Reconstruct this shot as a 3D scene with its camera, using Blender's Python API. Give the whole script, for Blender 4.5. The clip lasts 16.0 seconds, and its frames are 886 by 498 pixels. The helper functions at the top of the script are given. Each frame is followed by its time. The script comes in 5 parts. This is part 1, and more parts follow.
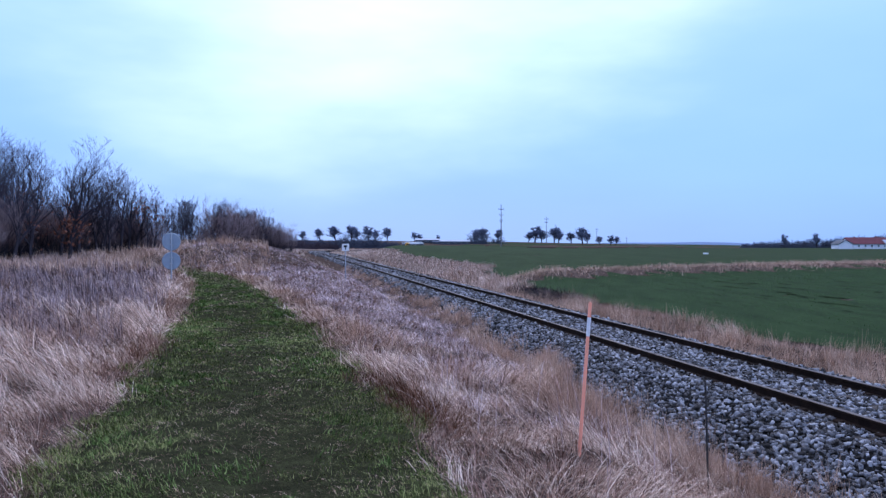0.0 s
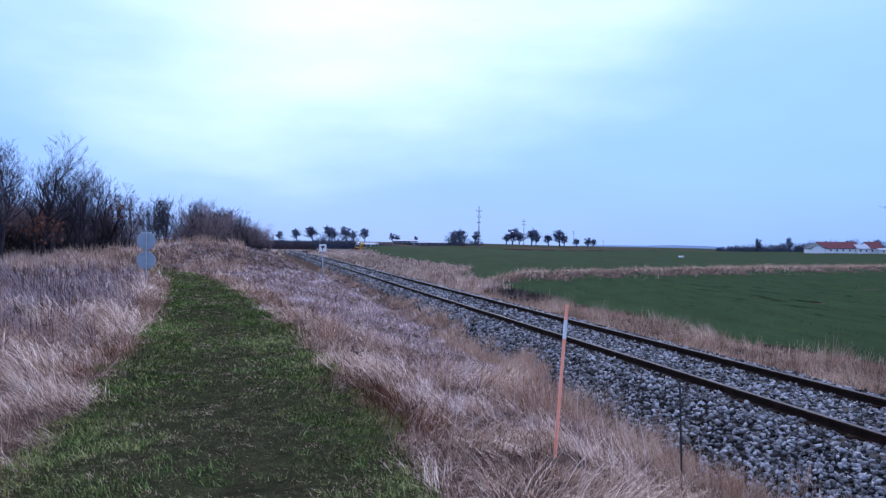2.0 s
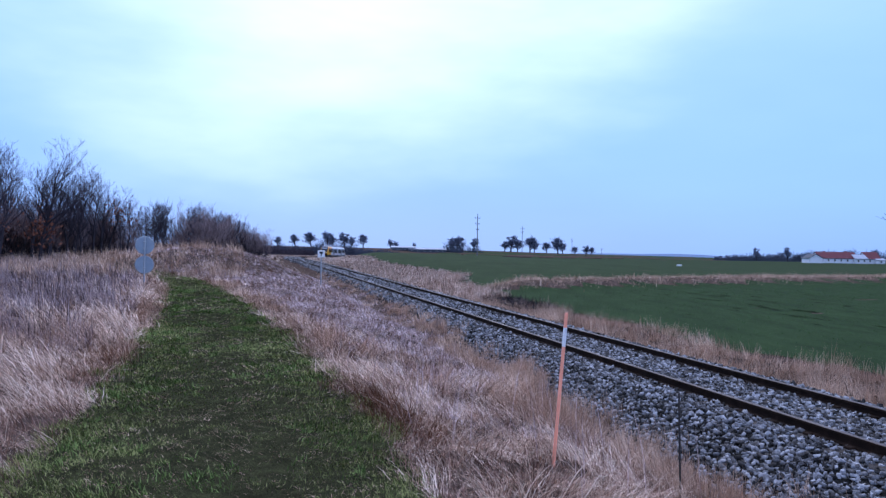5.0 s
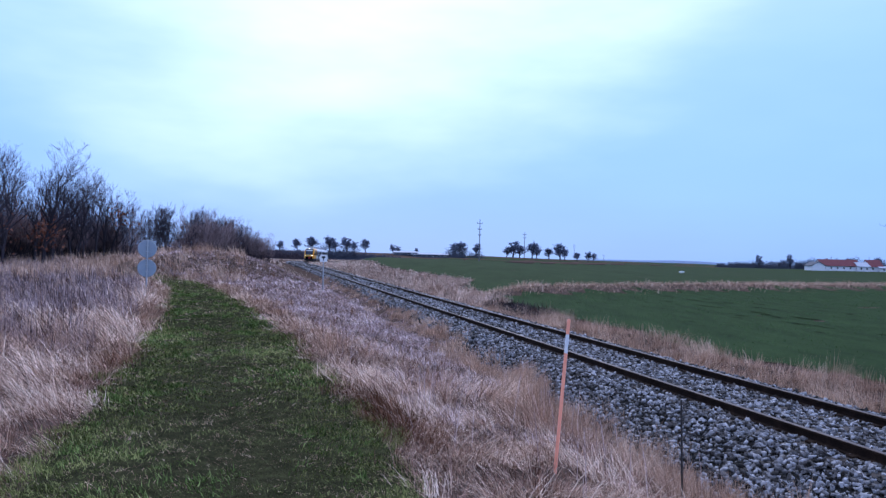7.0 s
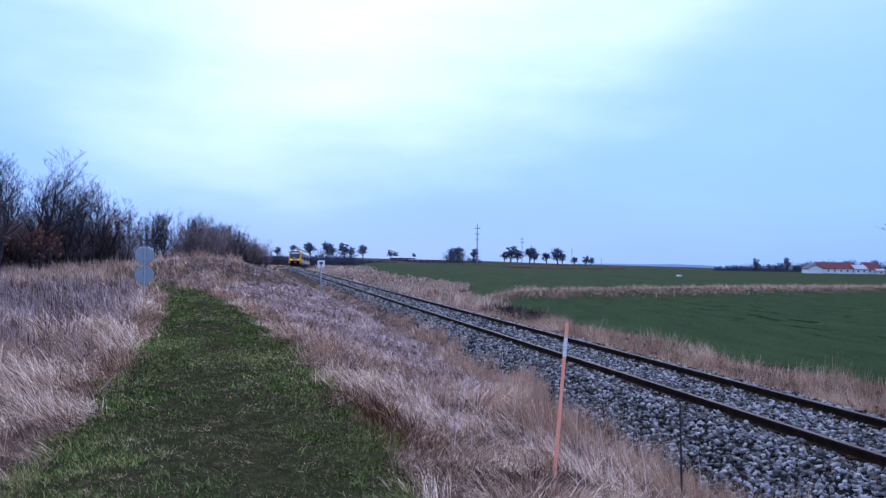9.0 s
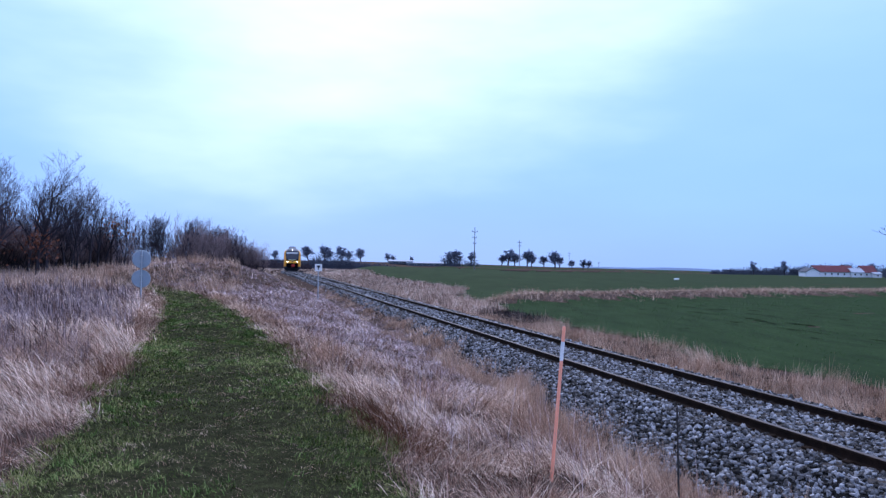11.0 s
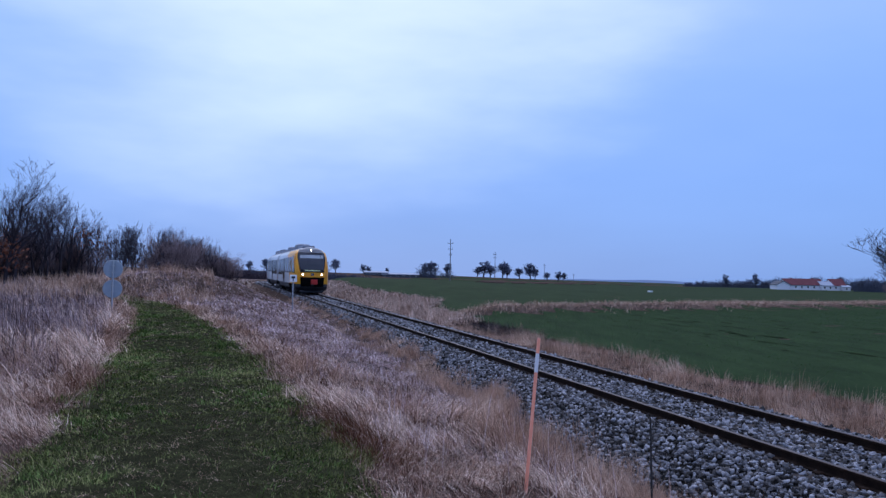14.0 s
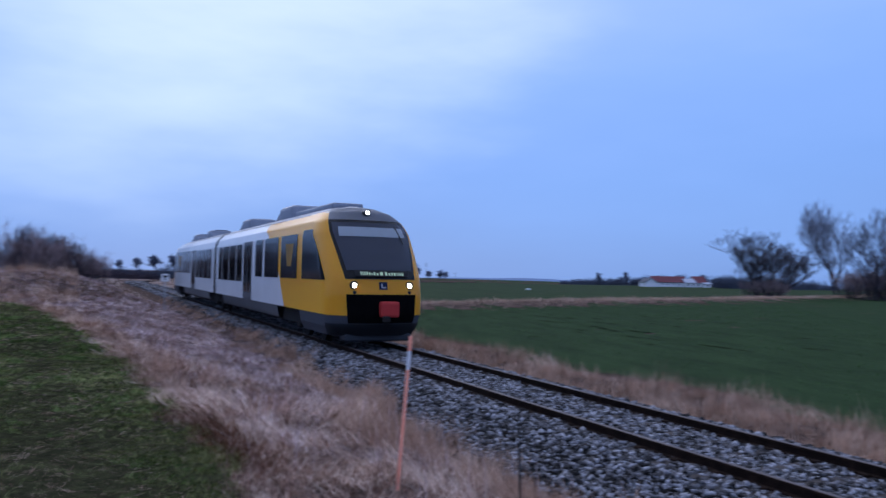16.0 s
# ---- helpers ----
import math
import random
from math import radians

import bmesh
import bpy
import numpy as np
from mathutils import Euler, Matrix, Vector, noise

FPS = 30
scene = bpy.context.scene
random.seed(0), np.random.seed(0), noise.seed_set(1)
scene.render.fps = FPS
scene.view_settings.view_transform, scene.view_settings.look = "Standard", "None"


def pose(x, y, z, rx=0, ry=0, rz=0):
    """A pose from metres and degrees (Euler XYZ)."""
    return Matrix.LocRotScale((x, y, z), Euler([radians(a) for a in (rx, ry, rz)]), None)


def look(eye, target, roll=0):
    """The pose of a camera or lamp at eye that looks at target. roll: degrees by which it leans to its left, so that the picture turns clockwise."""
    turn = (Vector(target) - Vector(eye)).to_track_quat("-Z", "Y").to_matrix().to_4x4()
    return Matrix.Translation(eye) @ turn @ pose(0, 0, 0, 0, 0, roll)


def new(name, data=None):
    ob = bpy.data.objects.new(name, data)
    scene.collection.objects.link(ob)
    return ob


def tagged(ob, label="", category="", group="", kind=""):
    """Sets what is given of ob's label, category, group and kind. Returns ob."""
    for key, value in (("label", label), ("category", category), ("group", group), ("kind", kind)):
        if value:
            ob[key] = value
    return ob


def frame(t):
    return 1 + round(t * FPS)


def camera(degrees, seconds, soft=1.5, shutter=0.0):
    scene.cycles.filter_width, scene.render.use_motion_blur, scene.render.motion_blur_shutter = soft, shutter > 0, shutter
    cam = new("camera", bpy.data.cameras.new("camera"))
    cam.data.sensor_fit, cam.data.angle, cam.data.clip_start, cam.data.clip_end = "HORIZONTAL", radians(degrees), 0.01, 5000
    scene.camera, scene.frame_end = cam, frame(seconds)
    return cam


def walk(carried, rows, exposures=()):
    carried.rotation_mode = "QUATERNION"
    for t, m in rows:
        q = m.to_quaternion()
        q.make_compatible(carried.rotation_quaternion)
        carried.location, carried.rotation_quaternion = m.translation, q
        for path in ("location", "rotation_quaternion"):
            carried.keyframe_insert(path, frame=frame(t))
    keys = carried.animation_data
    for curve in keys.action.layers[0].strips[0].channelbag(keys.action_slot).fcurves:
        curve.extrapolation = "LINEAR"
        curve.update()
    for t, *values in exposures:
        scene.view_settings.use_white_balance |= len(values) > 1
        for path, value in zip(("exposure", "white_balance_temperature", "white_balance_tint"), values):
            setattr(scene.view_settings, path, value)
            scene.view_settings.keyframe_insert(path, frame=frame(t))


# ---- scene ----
cam = camera(59.0, 16.0, soft=1.35, shutter=0.4)
EYE = 1.65
# seconds, side step, rise, yaw, pitch, roll of a camera held by hand at one spot
HELD = [
    (0.0, 0.004, -0.001, 0.039, -0.044, 0.055), (0.5, 0.010, 0.002, -0.376, -0.269, -0.291),
    (1.0, 0.006, 0.003, -0.761, -0.167, -0.418), (1.5, 0.005, 0.005, -1.384, -0.044, -0.456),
    (2.0, 0.004, 0.003, -1.592, 0.057, -0.378), (2.5, 0.002, 0.003, -1.602, -0.027, -0.502),
    (3.0, 0.001, 0.001, -1.424, 0.157, -0.569), (3.5, -0.001, 0.002, -1.617, 0.326, -0.673),
    (4.0, -0.004, 0.007, -1.776, 0.277, -0.674), (5.2, -0.014, 0.004, -1.700, 0.640, -0.880),
    (6.5, -0.022, 0.002, -1.627, 1.006, -1.071), (7.0, -0.017, 0.008, -1.565, 0.934, -1.197),
    (7.5, -0.020, 0.002, -1.410, 1.185, -1.189), (8.0, -0.018, 0.003, -1.466, 1.325, -1.048),
    (8.5, -0.017, 0.001, -1.642, 1.359, -0.954), (9.0, -0.019, 0.001, -1.736, 1.309, -0.840),
    (10.2, -0.016, 0.003, -1.870, 1.450, -0.830), (11.5, -0.014, 0.005, -2.001, 1.594, -0.824),
    (12.0, -0.017, 0.004, -2.200, 1.592, -0.942), (12.5, -0.017, 0.002, -2.256, 1.496, -0.921),
    (13.0, -0.016, 0.007, -2.632, 1.961, -0.861), (13.5, -0.010, 0.002, -3.015, 2.399, -0.886),
    (14.0, -0.012, 0.004, -3.706, 2.432, -1.070), (14.5, -0.007, 0.003, -4.200, 2.315, -1.206),
    (15.0, 0.006, 0.000, -5.513, 2.207, -1.095), (15.5, 0.028, 0.003, -7.200, 1.950, -0.900),
    (15.6, 0.034, -0.001, -8.074, 2.052, -1.000), (15.7, 0.045, 0.001, -8.951, 2.175, -1.000),
    (15.8, 0.050, -0.002, -9.777, 2.226, -0.960), (15.9, 0.059, 0.002, -10.750, 2.338, -0.930),
    (16.0, 0.084, 0.000, -12.286, 2.472, -0.821)]
walk(cam, [(t, pose(x, 0, EYE + z, 90 + p, r, w)) for t, x, z, w, p, r in HELD],
     exposures=[(0.0, 0.62, 5650, 17), (13.3, 0.62, 5650, 17), (13.55, 0.54, 5650, 17), (14.0, 0.09, 5650, 18), (14.4, 0.05, 5600, 18), (16.0, 0.05, 5600, 18)])

# ---- sky and light: a dusk overcast, brightest round the hidden sun ----
SUN_AZ, SUN_EL = -7.0, 34.0   # degrees right of +y, above the horizon


def build_world():
    w = bpy.data.worlds.new("overcast_sky")
    scene.world = w
    w.use_nodes = True
    nt = w.node_tree
    nt.nodes.clear()
    N, L = nt.nodes.new, nt.links.new
    out, bg = N("ShaderNodeOutputWorld"), N("ShaderNodeBackground")
    co = N("ShaderNodeTexCoord")
    sky = N("ShaderNodeTexSky")
    sky.sky_type, sky.sun_disc = "NISHITA", False
    sky.sun_elevation, sky.sun_rotation = radians(SUN_EL), radians(SUN_AZ)
    az, el = radians(SUN_AZ), radians(SUN_EL)
    sun = (math.sin(az) * math.cos(el), math.cos(az) * math.cos(el), math.sin(el))
    dot = N("ShaderNodeVectorMath")
    dot.operation = "DOT_PRODUCT"
    dot.inputs[1].default_value = sun
    L(co.outputs["Generated"], dot.inputs[0])
    # cloud structure: flat, stretched banks
    mp = N("ShaderNodeMapping")
    mp.inputs["Scale"].default_value = (1.0, 1.0, 3.2)
    L(co.outputs["Generated"], mp.inputs[0])
    nz = N("ShaderNodeTexNoise")
    nz.inputs["Scale"].default_value, nz.inputs["Detail"].default_value, nz.inputs["Roughness"].default_value = 2.1, 5.0, 0.5
    L(mp.outputs[0], nz.inputs["Vector"])
    nm = N("ShaderNodeMath")
    nm.operation = "MULTIPLY_ADD"
    nm.inputs[1].default_value, nm.inputs[2].default_value = 0.22, -0.11
    L(nz.outputs["Fac"], nm.inputs[0])
    sep = N("ShaderNodeSeparateXYZ")
    L(co.outputs["Generated"], sep.inputs[0])
    # the cloud deck: bluer by the horizon, paler overhead
    add = N("ShaderNodeMath")
    add.operation = "ADD"
    L(sep.outputs["Z"], add.inputs[0])
    L(nm.outputs[0], add.inputs[1])
    ramp = N("ShaderNodeValToRGB")
    cr = ramp.color_ramp
    cr.elements[0].position, cr.elements[0].color = 0.0, (0.196, 0.343, 0.64, 1)
    cr.elements[1].position, cr.elements[1].color = 1.0, (0.80, 0.90, 1.16, 1)
    for p, c in ((0.13, (0.238, 0.413, 0.765)), (0.24, (0.291, 0.470, 0.84)), (0.36, (0.39, 0.55, 0.92)), (0.60, (0.62, 0.76, 1.06))):
        e = cr.elements.new(p)
        e.color = (*c, 1)
    L(add.outputs[0], ramp.inputs[0])
    # thinner cloud round the hidden sun
    ad2 = N("ShaderNodeMath")
    ad2.operation = "ADD"
    L(dot.outputs["Value"], ad2.inputs[0])
    L(nm.outputs[0], ad2.inputs[1])
    glow = N("ShaderNodeMapRange")
    glow.interpolation_type = "SMOOTHSTEP"
    glow.inputs["From Min"].default_value, glow.inputs["From Max"].default_value = 0.83, 1.01
    L(ad2.outputs[0], glow.inputs["Value"])
    gl = N("ShaderNodeVectorMath")
    gl.operation = "SCALE"
    gl.inputs[0].default_value = (0.38, 0.34, 0.12)
    L(glow.outputs[0], gl.inputs["Scale"])
    mul = N("ShaderNodeVectorMath")
    mul.operation = "ADD"
    L(ramp.outputs["Color"], mul.inputs[0])
    L(gl.outputs[0], mul.inputs[1])
    mix = N("ShaderNodeMix")
    mix.data_type = "RGBA"
    mix.inputs["Factor"].default_value = 0.06
    sc = N("ShaderNodeVectorMath")
    sc.operation = "SCALE"
    sc.inputs["Scale"].default_value = 0.1
    L(sky.outputs[0], sc.inputs[0])
    L(mul.outputs[0], mix.inputs["A"])
    L(sc.outputs[0], mix.inputs["B"])
    L(mix.outputs["Result"], bg.inputs["Color"])
    bg.inputs["Strength"].default_value = 1.0
    L(bg.outputs[0], out.inputs[0])
    lamp = bpy.data.lights.new("sun", "SUN")
    lamp.energy, lamp.angle, lamp.color = 0.6, radians(40), (1.0, 0.95, 0.93)
    ob = new("sun", lamp)
    ob.matrix_world = look(Vector(sun) * 100, (0, 0, 0))


build_world()


# ---- materials ----
def material(name, stops, scale=4.0, fine=60.0, rough=0.9, bump=0.3, metal=0.0, dist=0.01, stretch=(1, 1, 1), rand=0.0, spec=0.3, island=False):
    """Colour from coarse and fine noise over a ramp, with relief; rand: spread of value from piece to piece."""
    m = bpy.data.materials.new(name)
    m.use_nodes = True
    nt = m.node_tree
    N, L = nt.nodes.new, nt.links.new
    b = nt.nodes["Principled BSDF"]
    geo = N("ShaderNodeNewGeometry")
    tc = N("ShaderNodeTexCoord")
    mp = N("ShaderNodeMapping")
    mp.inputs["Scale"].default_value = stretch
    L(tc.outputs["Object"], mp.inputs[0])
    a, f = N("ShaderNodeTexNoise"), N("ShaderNodeTexNoise")
    for n, s, d in ((a, scale, 5.0), (f, fine, 3.0)):
        n.inputs["Scale"].default_value, n.inputs["Detail"].default_value = s, d
        n.inputs["Roughness"].default_value = 0.6
        L(mp.outputs[0], n.inputs["Vector"])
    mx = N("ShaderNodeMath")
    mx.operation = "MULTIPLY_ADD"
    mx.inputs[1].default_value = 0.45
    L(f.outputs["Fac"], mx.inputs[0])
    h = N("ShaderNodeMath")
    h.operation = "MULTIPLY"
    h.inputs[1].default_value = 0.55
    L(a.outputs["Fac"], h.inputs[0])
    L(h.outputs[0], mx.inputs[2])
    src = mx.outputs[0]
    if rand:
        if island:
            r_out = geo.outputs["Random Per Island"]
        else:
            r_out = N("ShaderNodeObjectInfo").outputs["Random"]
        r = N("ShaderNodeMath")
        r.operation = "MULTIPLY_ADD"
        r.inputs[1].default_value, r.inputs[2].default_value = rand, -rand / 2
        L(r_out, r.inputs[0])
        s2 = N("ShaderNodeMath")
        s2.operation = "ADD"
        L(src, s2.inputs[0])
        L(r.outputs[0], s2.inputs[1])
        src = s2.outputs[0]
    ramp = N("ShaderNodeValToRGB")
    cr = ramp.color_ramp
    n = len(stops)
    for i, c in enumerate(stops):
        p = 0.25 + 0.5 * i / max(1, n - 1)
        e = cr.elements[i] if i < 2 else cr.elements.new(p)
        e.position, e.color = p, (*c, 1)
    L(src, ramp.inputs[0])
    L(ramp.outputs[0], b.inputs["Base Color"])
    b.inputs["Roughness"].default_value, b.inputs["Metallic"].default_value = rough, metal
    b.inputs["Specular IOR Level"].default_value = spec
    if bump:
        bp = N("ShaderNodeBump")
        bp.inputs["Strength"].default_value, bp.inputs["Distance"].default_value = bump, dist
        L(f.outputs["Fac"], bp.inputs["Height"])
        L(bp.outputs[0], b.inputs["Normal"])
    return m


def glowing(name, color, strength):
    m = bpy.data.materials.new(name)
    m.use_nodes = True
    b = m.node_tree.nodes["Principled BSDF"]
    b.inputs["Base Color"].default_value = (*color, 1)
    b.inputs["Emission Color"].default_value = (*color, 1)
    b.inputs["Emission Strength"].default_value = strength
    return m


M_SOIL = material("matted_dead_grass", [(0.022, 0.015, 0.012), (0.085, 0.058, 0.046), (0.22, 0.155, 0.125)], 2.3, 30, 1.0, 0.9, dist=0.05, spec=0.0)
M_TURF = material("mossy_path_turf", [(0.011, 0.010, 0.006), (0.038, 0.037, 0.019), (0.092, 0.097, 0.040)], 6, 45, 1.0, 1.0, dist=0.04, spec=0.0)
M_FIELD = material("young_crop_field", [(0.014, 0.021, 0.010), (0.027, 0.046, 0.017), (0.042, 0.070, 0.026)], 0.8, 7, 1.0, 0.8, dist=0.05, stretch=(1.6, 0.4, 1), spec=0.02)
M_BLADE = material("dry_grass_blades", [(0.09, 0.047, 0.034), (0.63, 0.405, 0.292), (0.98, 0.77, 0.62)], 3.2, 12, 0.9, 0, rand=0.7, island=True, spec=0.0)
M_RUSTBLADE = material("rusty_dry_grass_blades", [(0.18, 0.105, 0.07), (0.55, 0.355, 0.245), (0.84, 0.62, 0.47)], 1.8, 12, 0.9, 0, rand=0.42, island=True, spec=0.0)
M_WEEDTALL = material("withered_tall_weeds", [(0.09, 0.065, 0.068), (0.32, 0.235, 0.235), (0.62, 0.48, 0.47)], 1.2, 12, 0.95, 0, rand=0.5, island=True, spec=0.0)
M_WEED = material("withered_weed_stalks", [(0.17, 0.12, 0.12), (0.62, 0.46, 0.44), (0.90, 0.73, 0.70)], 1.6, 12, 0.95, 0, rand=0.42, island=True, spec=0.0)
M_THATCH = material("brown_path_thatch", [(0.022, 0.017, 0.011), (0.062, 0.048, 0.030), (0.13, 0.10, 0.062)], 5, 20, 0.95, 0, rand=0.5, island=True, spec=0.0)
M_GREENBLADE = material("green_grass_blades", [(0.040, 0.046, 0.016), (0.140, 0.172, 0.046), (0.40, 0.39, 0.15)], 5.5, 14, 0.85, 0, rand=0.6, island=True, spec=0.0)
M_LUSH = material("lush_green_grass", [(0.036, 0.056, 0.015), (0.100, 0.155, 0.038), (0.23, 0.29, 0.09)], 5, 14, 0.85, 0, rand=0.6, island=True, spec=0.0)
M_CROP = material("young_crop_leaves", [(0.036, 0.066, 0.024), (0.066, 0.118, 0.042), (0.105, 0.165, 0.064)], 0.4, 10, 0.85, 0, rand=0.3, island=True, spec=0.0)
# bed far darker than its stones: shade of the gaps painted in
M_BALLAST_SHADE = material("ballast_bed", [(0.006, 0.006, 0.006), (0.022, 0.021, 0.02), (0.08, 0.078, 0.077)], 9, 26, 0.95, 1.0, dist=0.06, spec=0.0)
M_STONE = material("ballast_stone", [(0.020, 0.018, 0.017), (0.092, 0.083, 0.080), (0.155, 0.15, 0.158), (0.36, 0.35, 0.37)], 7, 60, 0.9, 0.3, rand=0.6, island=True, spec=0.1)
M_STONE1 = material("ballast_stone_single", [(0.020, 0.018, 0.017), (0.092, 0.083, 0.080), (0.155, 0.15, 0.158), (0.36, 0.35, 0.37)], 7, 60, 0.9, 0.3, rand=0.6, spec=0.1)
M_LITTER = material("brown_grass_litter", [(0.08, 0.040, 0.030), (0.27, 0.150, 0.110), (0.56, 0.365, 0.29)], 2.8, 12, 0.9, 0, rand=0.42, island=True, spec=0.0)
M_FARFIELD = material("pale_far_crop_field", [(0.020, 0.029, 0.013), (0.032, 0.047, 0.019), (0.047, 0.066, 0.027)], 0.3, 3, 1.0, 0.6, dist=0.04, stretch=(1.5, 0.4, 1), spec=0.02)
M_TILLED = material("bare_field_soil", [(0.011, 0.014, 0.008), (0.018, 0.023, 0.012), (0.026, 0.033, 0.016)], 0.8, 9, 1.0, 0.6, dist=0.04, spec=0.0)
M_CLOD = material("dark_wet_soil", [(0.010, 0.008, 0.008), (0.022, 0.018, 0.018), (0.05, 0.042, 0.04)], 3, 20, 0.9, 0.6, rand=0.4, island=True, spec=0.1)
M_RUSSET = material("russet_dead_fronds", [(0.06, 0.025, 0.014), (0.16, 0.075, 0.042), (0.28, 0.15, 0.09)], 0.7, 12, 0.9, 0, rand=0.4, island=True, spec=0.0)
M_STALK = material("dark_dead_stalks", [(0.03, 0.02, 0.022), (0.07, 0.048, 0.05), (0.13, 0.09, 0.09)], 1.5, 12, 0.95, 0, rand=0.4, island=True, spec=0.0)
M_RUST = material("rusty_rail_steel", [(0.007, 0.0045, 0.0035), (0.018, 0.011, 0.008), (0.045, 0.025, 0.017)], 6, 80, 0.85, 0.4, spec=0.05)
M_RAILTOP = material("worn_rail_head", [(0.05, 0.034, 0.028), (0.095, 0.07, 0.06), (0.15, 0.12, 0.105)], 3, 60, 0.6, 0.1, metal=0.4, stretch=(1, 0.2, 1))
M_SLEEPER = material("weathered_sleeper_wood", [(0.025, 0.019, 0.016), (0.05, 0.038, 0.032), (0.085, 0.07, 0.06)], 5, 50, 0.95, 0.6, rand=0.2, stretch=(0.3, 2, 1))
M_BARK = material("dark_bare_bark", [(0.024, 0.020, 0.024), (0.046, 0.039, 0.046), (0.08, 0.069, 0.078)], 3, 25, 0.95, 0.5, rand=0.25, spec=0.05)
M_TWIG = material("bare_twigs", [(0.040, 0.034, 0.042), (0.075, 0.064, 0.078), (0.12, 0.104, 0.122)], 2, 12, 0.95, 0, rand=0.25, spec=0.0)
M_BUSHTWIG = material("grey_brown_bush_twigs", [(0.055, 0.05, 0.06), (0.10, 0.092, 0.108), (0.15, 0.138, 0.155)], 0.8, 8, 1.0, 0, rand=0.25, spec=0.0)
M_PALETWIG = material("pale_grey_twigs", [(0.11, 0.11, 0.135), (0.16, 0.16, 0.195), (0.22, 0.22, 0.265)], 0.6, 6, 1.0, 0, rand=0.25, spec=0.0)
# far crowns: blue-grey aerial haze is mixed into the twig colour
M_FARTWIG = material("far_twigs_haze_tint", [(0.10, 0.113, 0.165), (0.145, 0.16, 0.225), (0.19, 0.21, 0.285)], 0.4, 3, 1.0, 0, rand=0.25, spec=0.0)
M_REDTWIG = material("reddish_bare_twigs", [(0.15, 0.105, 0.105), (0.26, 0.19, 0.185), (0.37, 0.28, 0.265)], 2, 12, 0.95, 0, rand=0.25, spec=0.0)
M_DEADLEAF = material("withered_brown_leaves", [(0.13, 0.042, 0.025), (0.22, 0.078, 0.042), (0.30, 0.12, 0.065)], 3, 12, 0.9, 0, rand=0.3, island=True)
# distant wood, its colour lifted and blued to carry the haze
M_FARWOOD = material("far_bare_wood_haze_tint", [(0.055, 0.06, 0.082), (0.085, 0.092, 0.12), (0.12, 0.128, 0.16)], 0.05, 0.6, 1.0, 0, spec=0.0)
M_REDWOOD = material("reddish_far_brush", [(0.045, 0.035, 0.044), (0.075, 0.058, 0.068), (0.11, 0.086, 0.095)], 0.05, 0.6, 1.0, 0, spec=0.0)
# the hills' blue is distance haze painted as base colour
M_HILL = material("far_hills_haze_tint", [(0.10, 0.15, 0.26), (0.13, 0.185, 0.30)], 0.004, 0.05, 1.0, 0)
M_ORANGE = material("orange_plastic", [(0.90, 0.30, 0.18), (0.94, 0.36, 0.23), (0.96, 0.42, 0.29)], 5, 60, 0.55, 0.1)
M_REFLECT = material("white_reflective_band", [(0.62, 0.62, 0.64), (0.78, 0.78, 0.80)], 8, 60, 0.4, 0.05)
M_GALV = material("galvanised_steel", [(0.30, 0.32, 0.35), (0.38, 0.40, 0.43), (0.46, 0.48, 0.51)], 6, 60, 0.55, 0.05, metal=0.6)
M_SIGNBACK = material("sign_back_aluminium", [(0.22, 0.27, 0.33), (0.28, 0.33, 0.39), (0.34, 0.39, 0.45)], 4, 60, 0.6, 0.05, metal=0.2)
M_WHITE = material("white_enamel", [(0.66, 0.66, 0.67), (0.80, 0.80, 0.80)], 5, 60, 0.45, 0.05)
M_BLACK = material("black_paint", [(0.012, 0.012, 0.014), (0.024, 0.024, 0.027)], 5, 60, 0.5, 0.05)
M_DARKPOST = material("weathered_dark_rod", [(0.02, 0.018, 0.018), (0.05, 0.042, 0.04)], 8, 60, 0.85, 0.2)
M_CONCRETE = material("grey_mast_wood", [(0.10, 0.10, 0.11), (0.17, 0.17, 0.18)], 0.5, 6, 0.9, 0.1)
M_LIME = material("whitewashed_wall", [(0.62, 0.62, 0.64), (0.78, 0.78, 0.80)], 0.4, 5, 0.9, 0.1)
M_TILE = material("red_roof_tiles", [(0.11, 0.040, 0.045), (0.155, 0.055, 0.06), (0.20, 0.072, 0.078)], 0.3, 4, 0.85, 0.2, spec=0.1)
M_DARKROOF = material("dark_roof_sheet", [(0.05, 0.055, 0.07), (0.085, 0.09, 0.11)], 0.3, 4, 0.8, 0.2)
M_PALEROOF = material("pale_grey_roof_sheet", [(0.32, 0.34, 0.40), (0.42, 0.44, 0.50)], 0.3, 4, 0.8, 0.1)
M_PANE = material("dark_window_glass", [(0.012, 0.013, 0.016), (0.02, 0.022, 0.026)], 2, 20, 0.08, 0, spec=0.6)
M_WRAP = material("white_plastic_film", [(0.70, 0.70, 0.72), (0.82, 0.82, 0.84)], 3, 20, 0.4, 0.2)
M_EMBLEM = material("dull_yellow_film", [(0.30, 0.16, 0.02), (0.36, 0.20, 0.03)], 2.0, 30, 0.4, 0.03, spec=0.15)
M_YELLOW = material("yellow_train_paint", [(0.96, 0.46, 0.012), (0.98, 0.50, 0.016), (0.99, 0.53, 0.022)], 0.8, 30, 0.3, 0.02, spec=0.5)
M_SILVER = material("silver_white_train_paint", [(0.50, 0.51, 0.53), (0.60, 0.61, 0.63), (0.66, 0.67, 0.69)], 0.8, 30, 0.32, 0.02, spec=0.5)
M_DOORGREY = material("grey_door_paint", [(0.14, 0.145, 0.16), (0.20, 0.205, 0.22)], 0.8, 30, 0.45, 0.03)
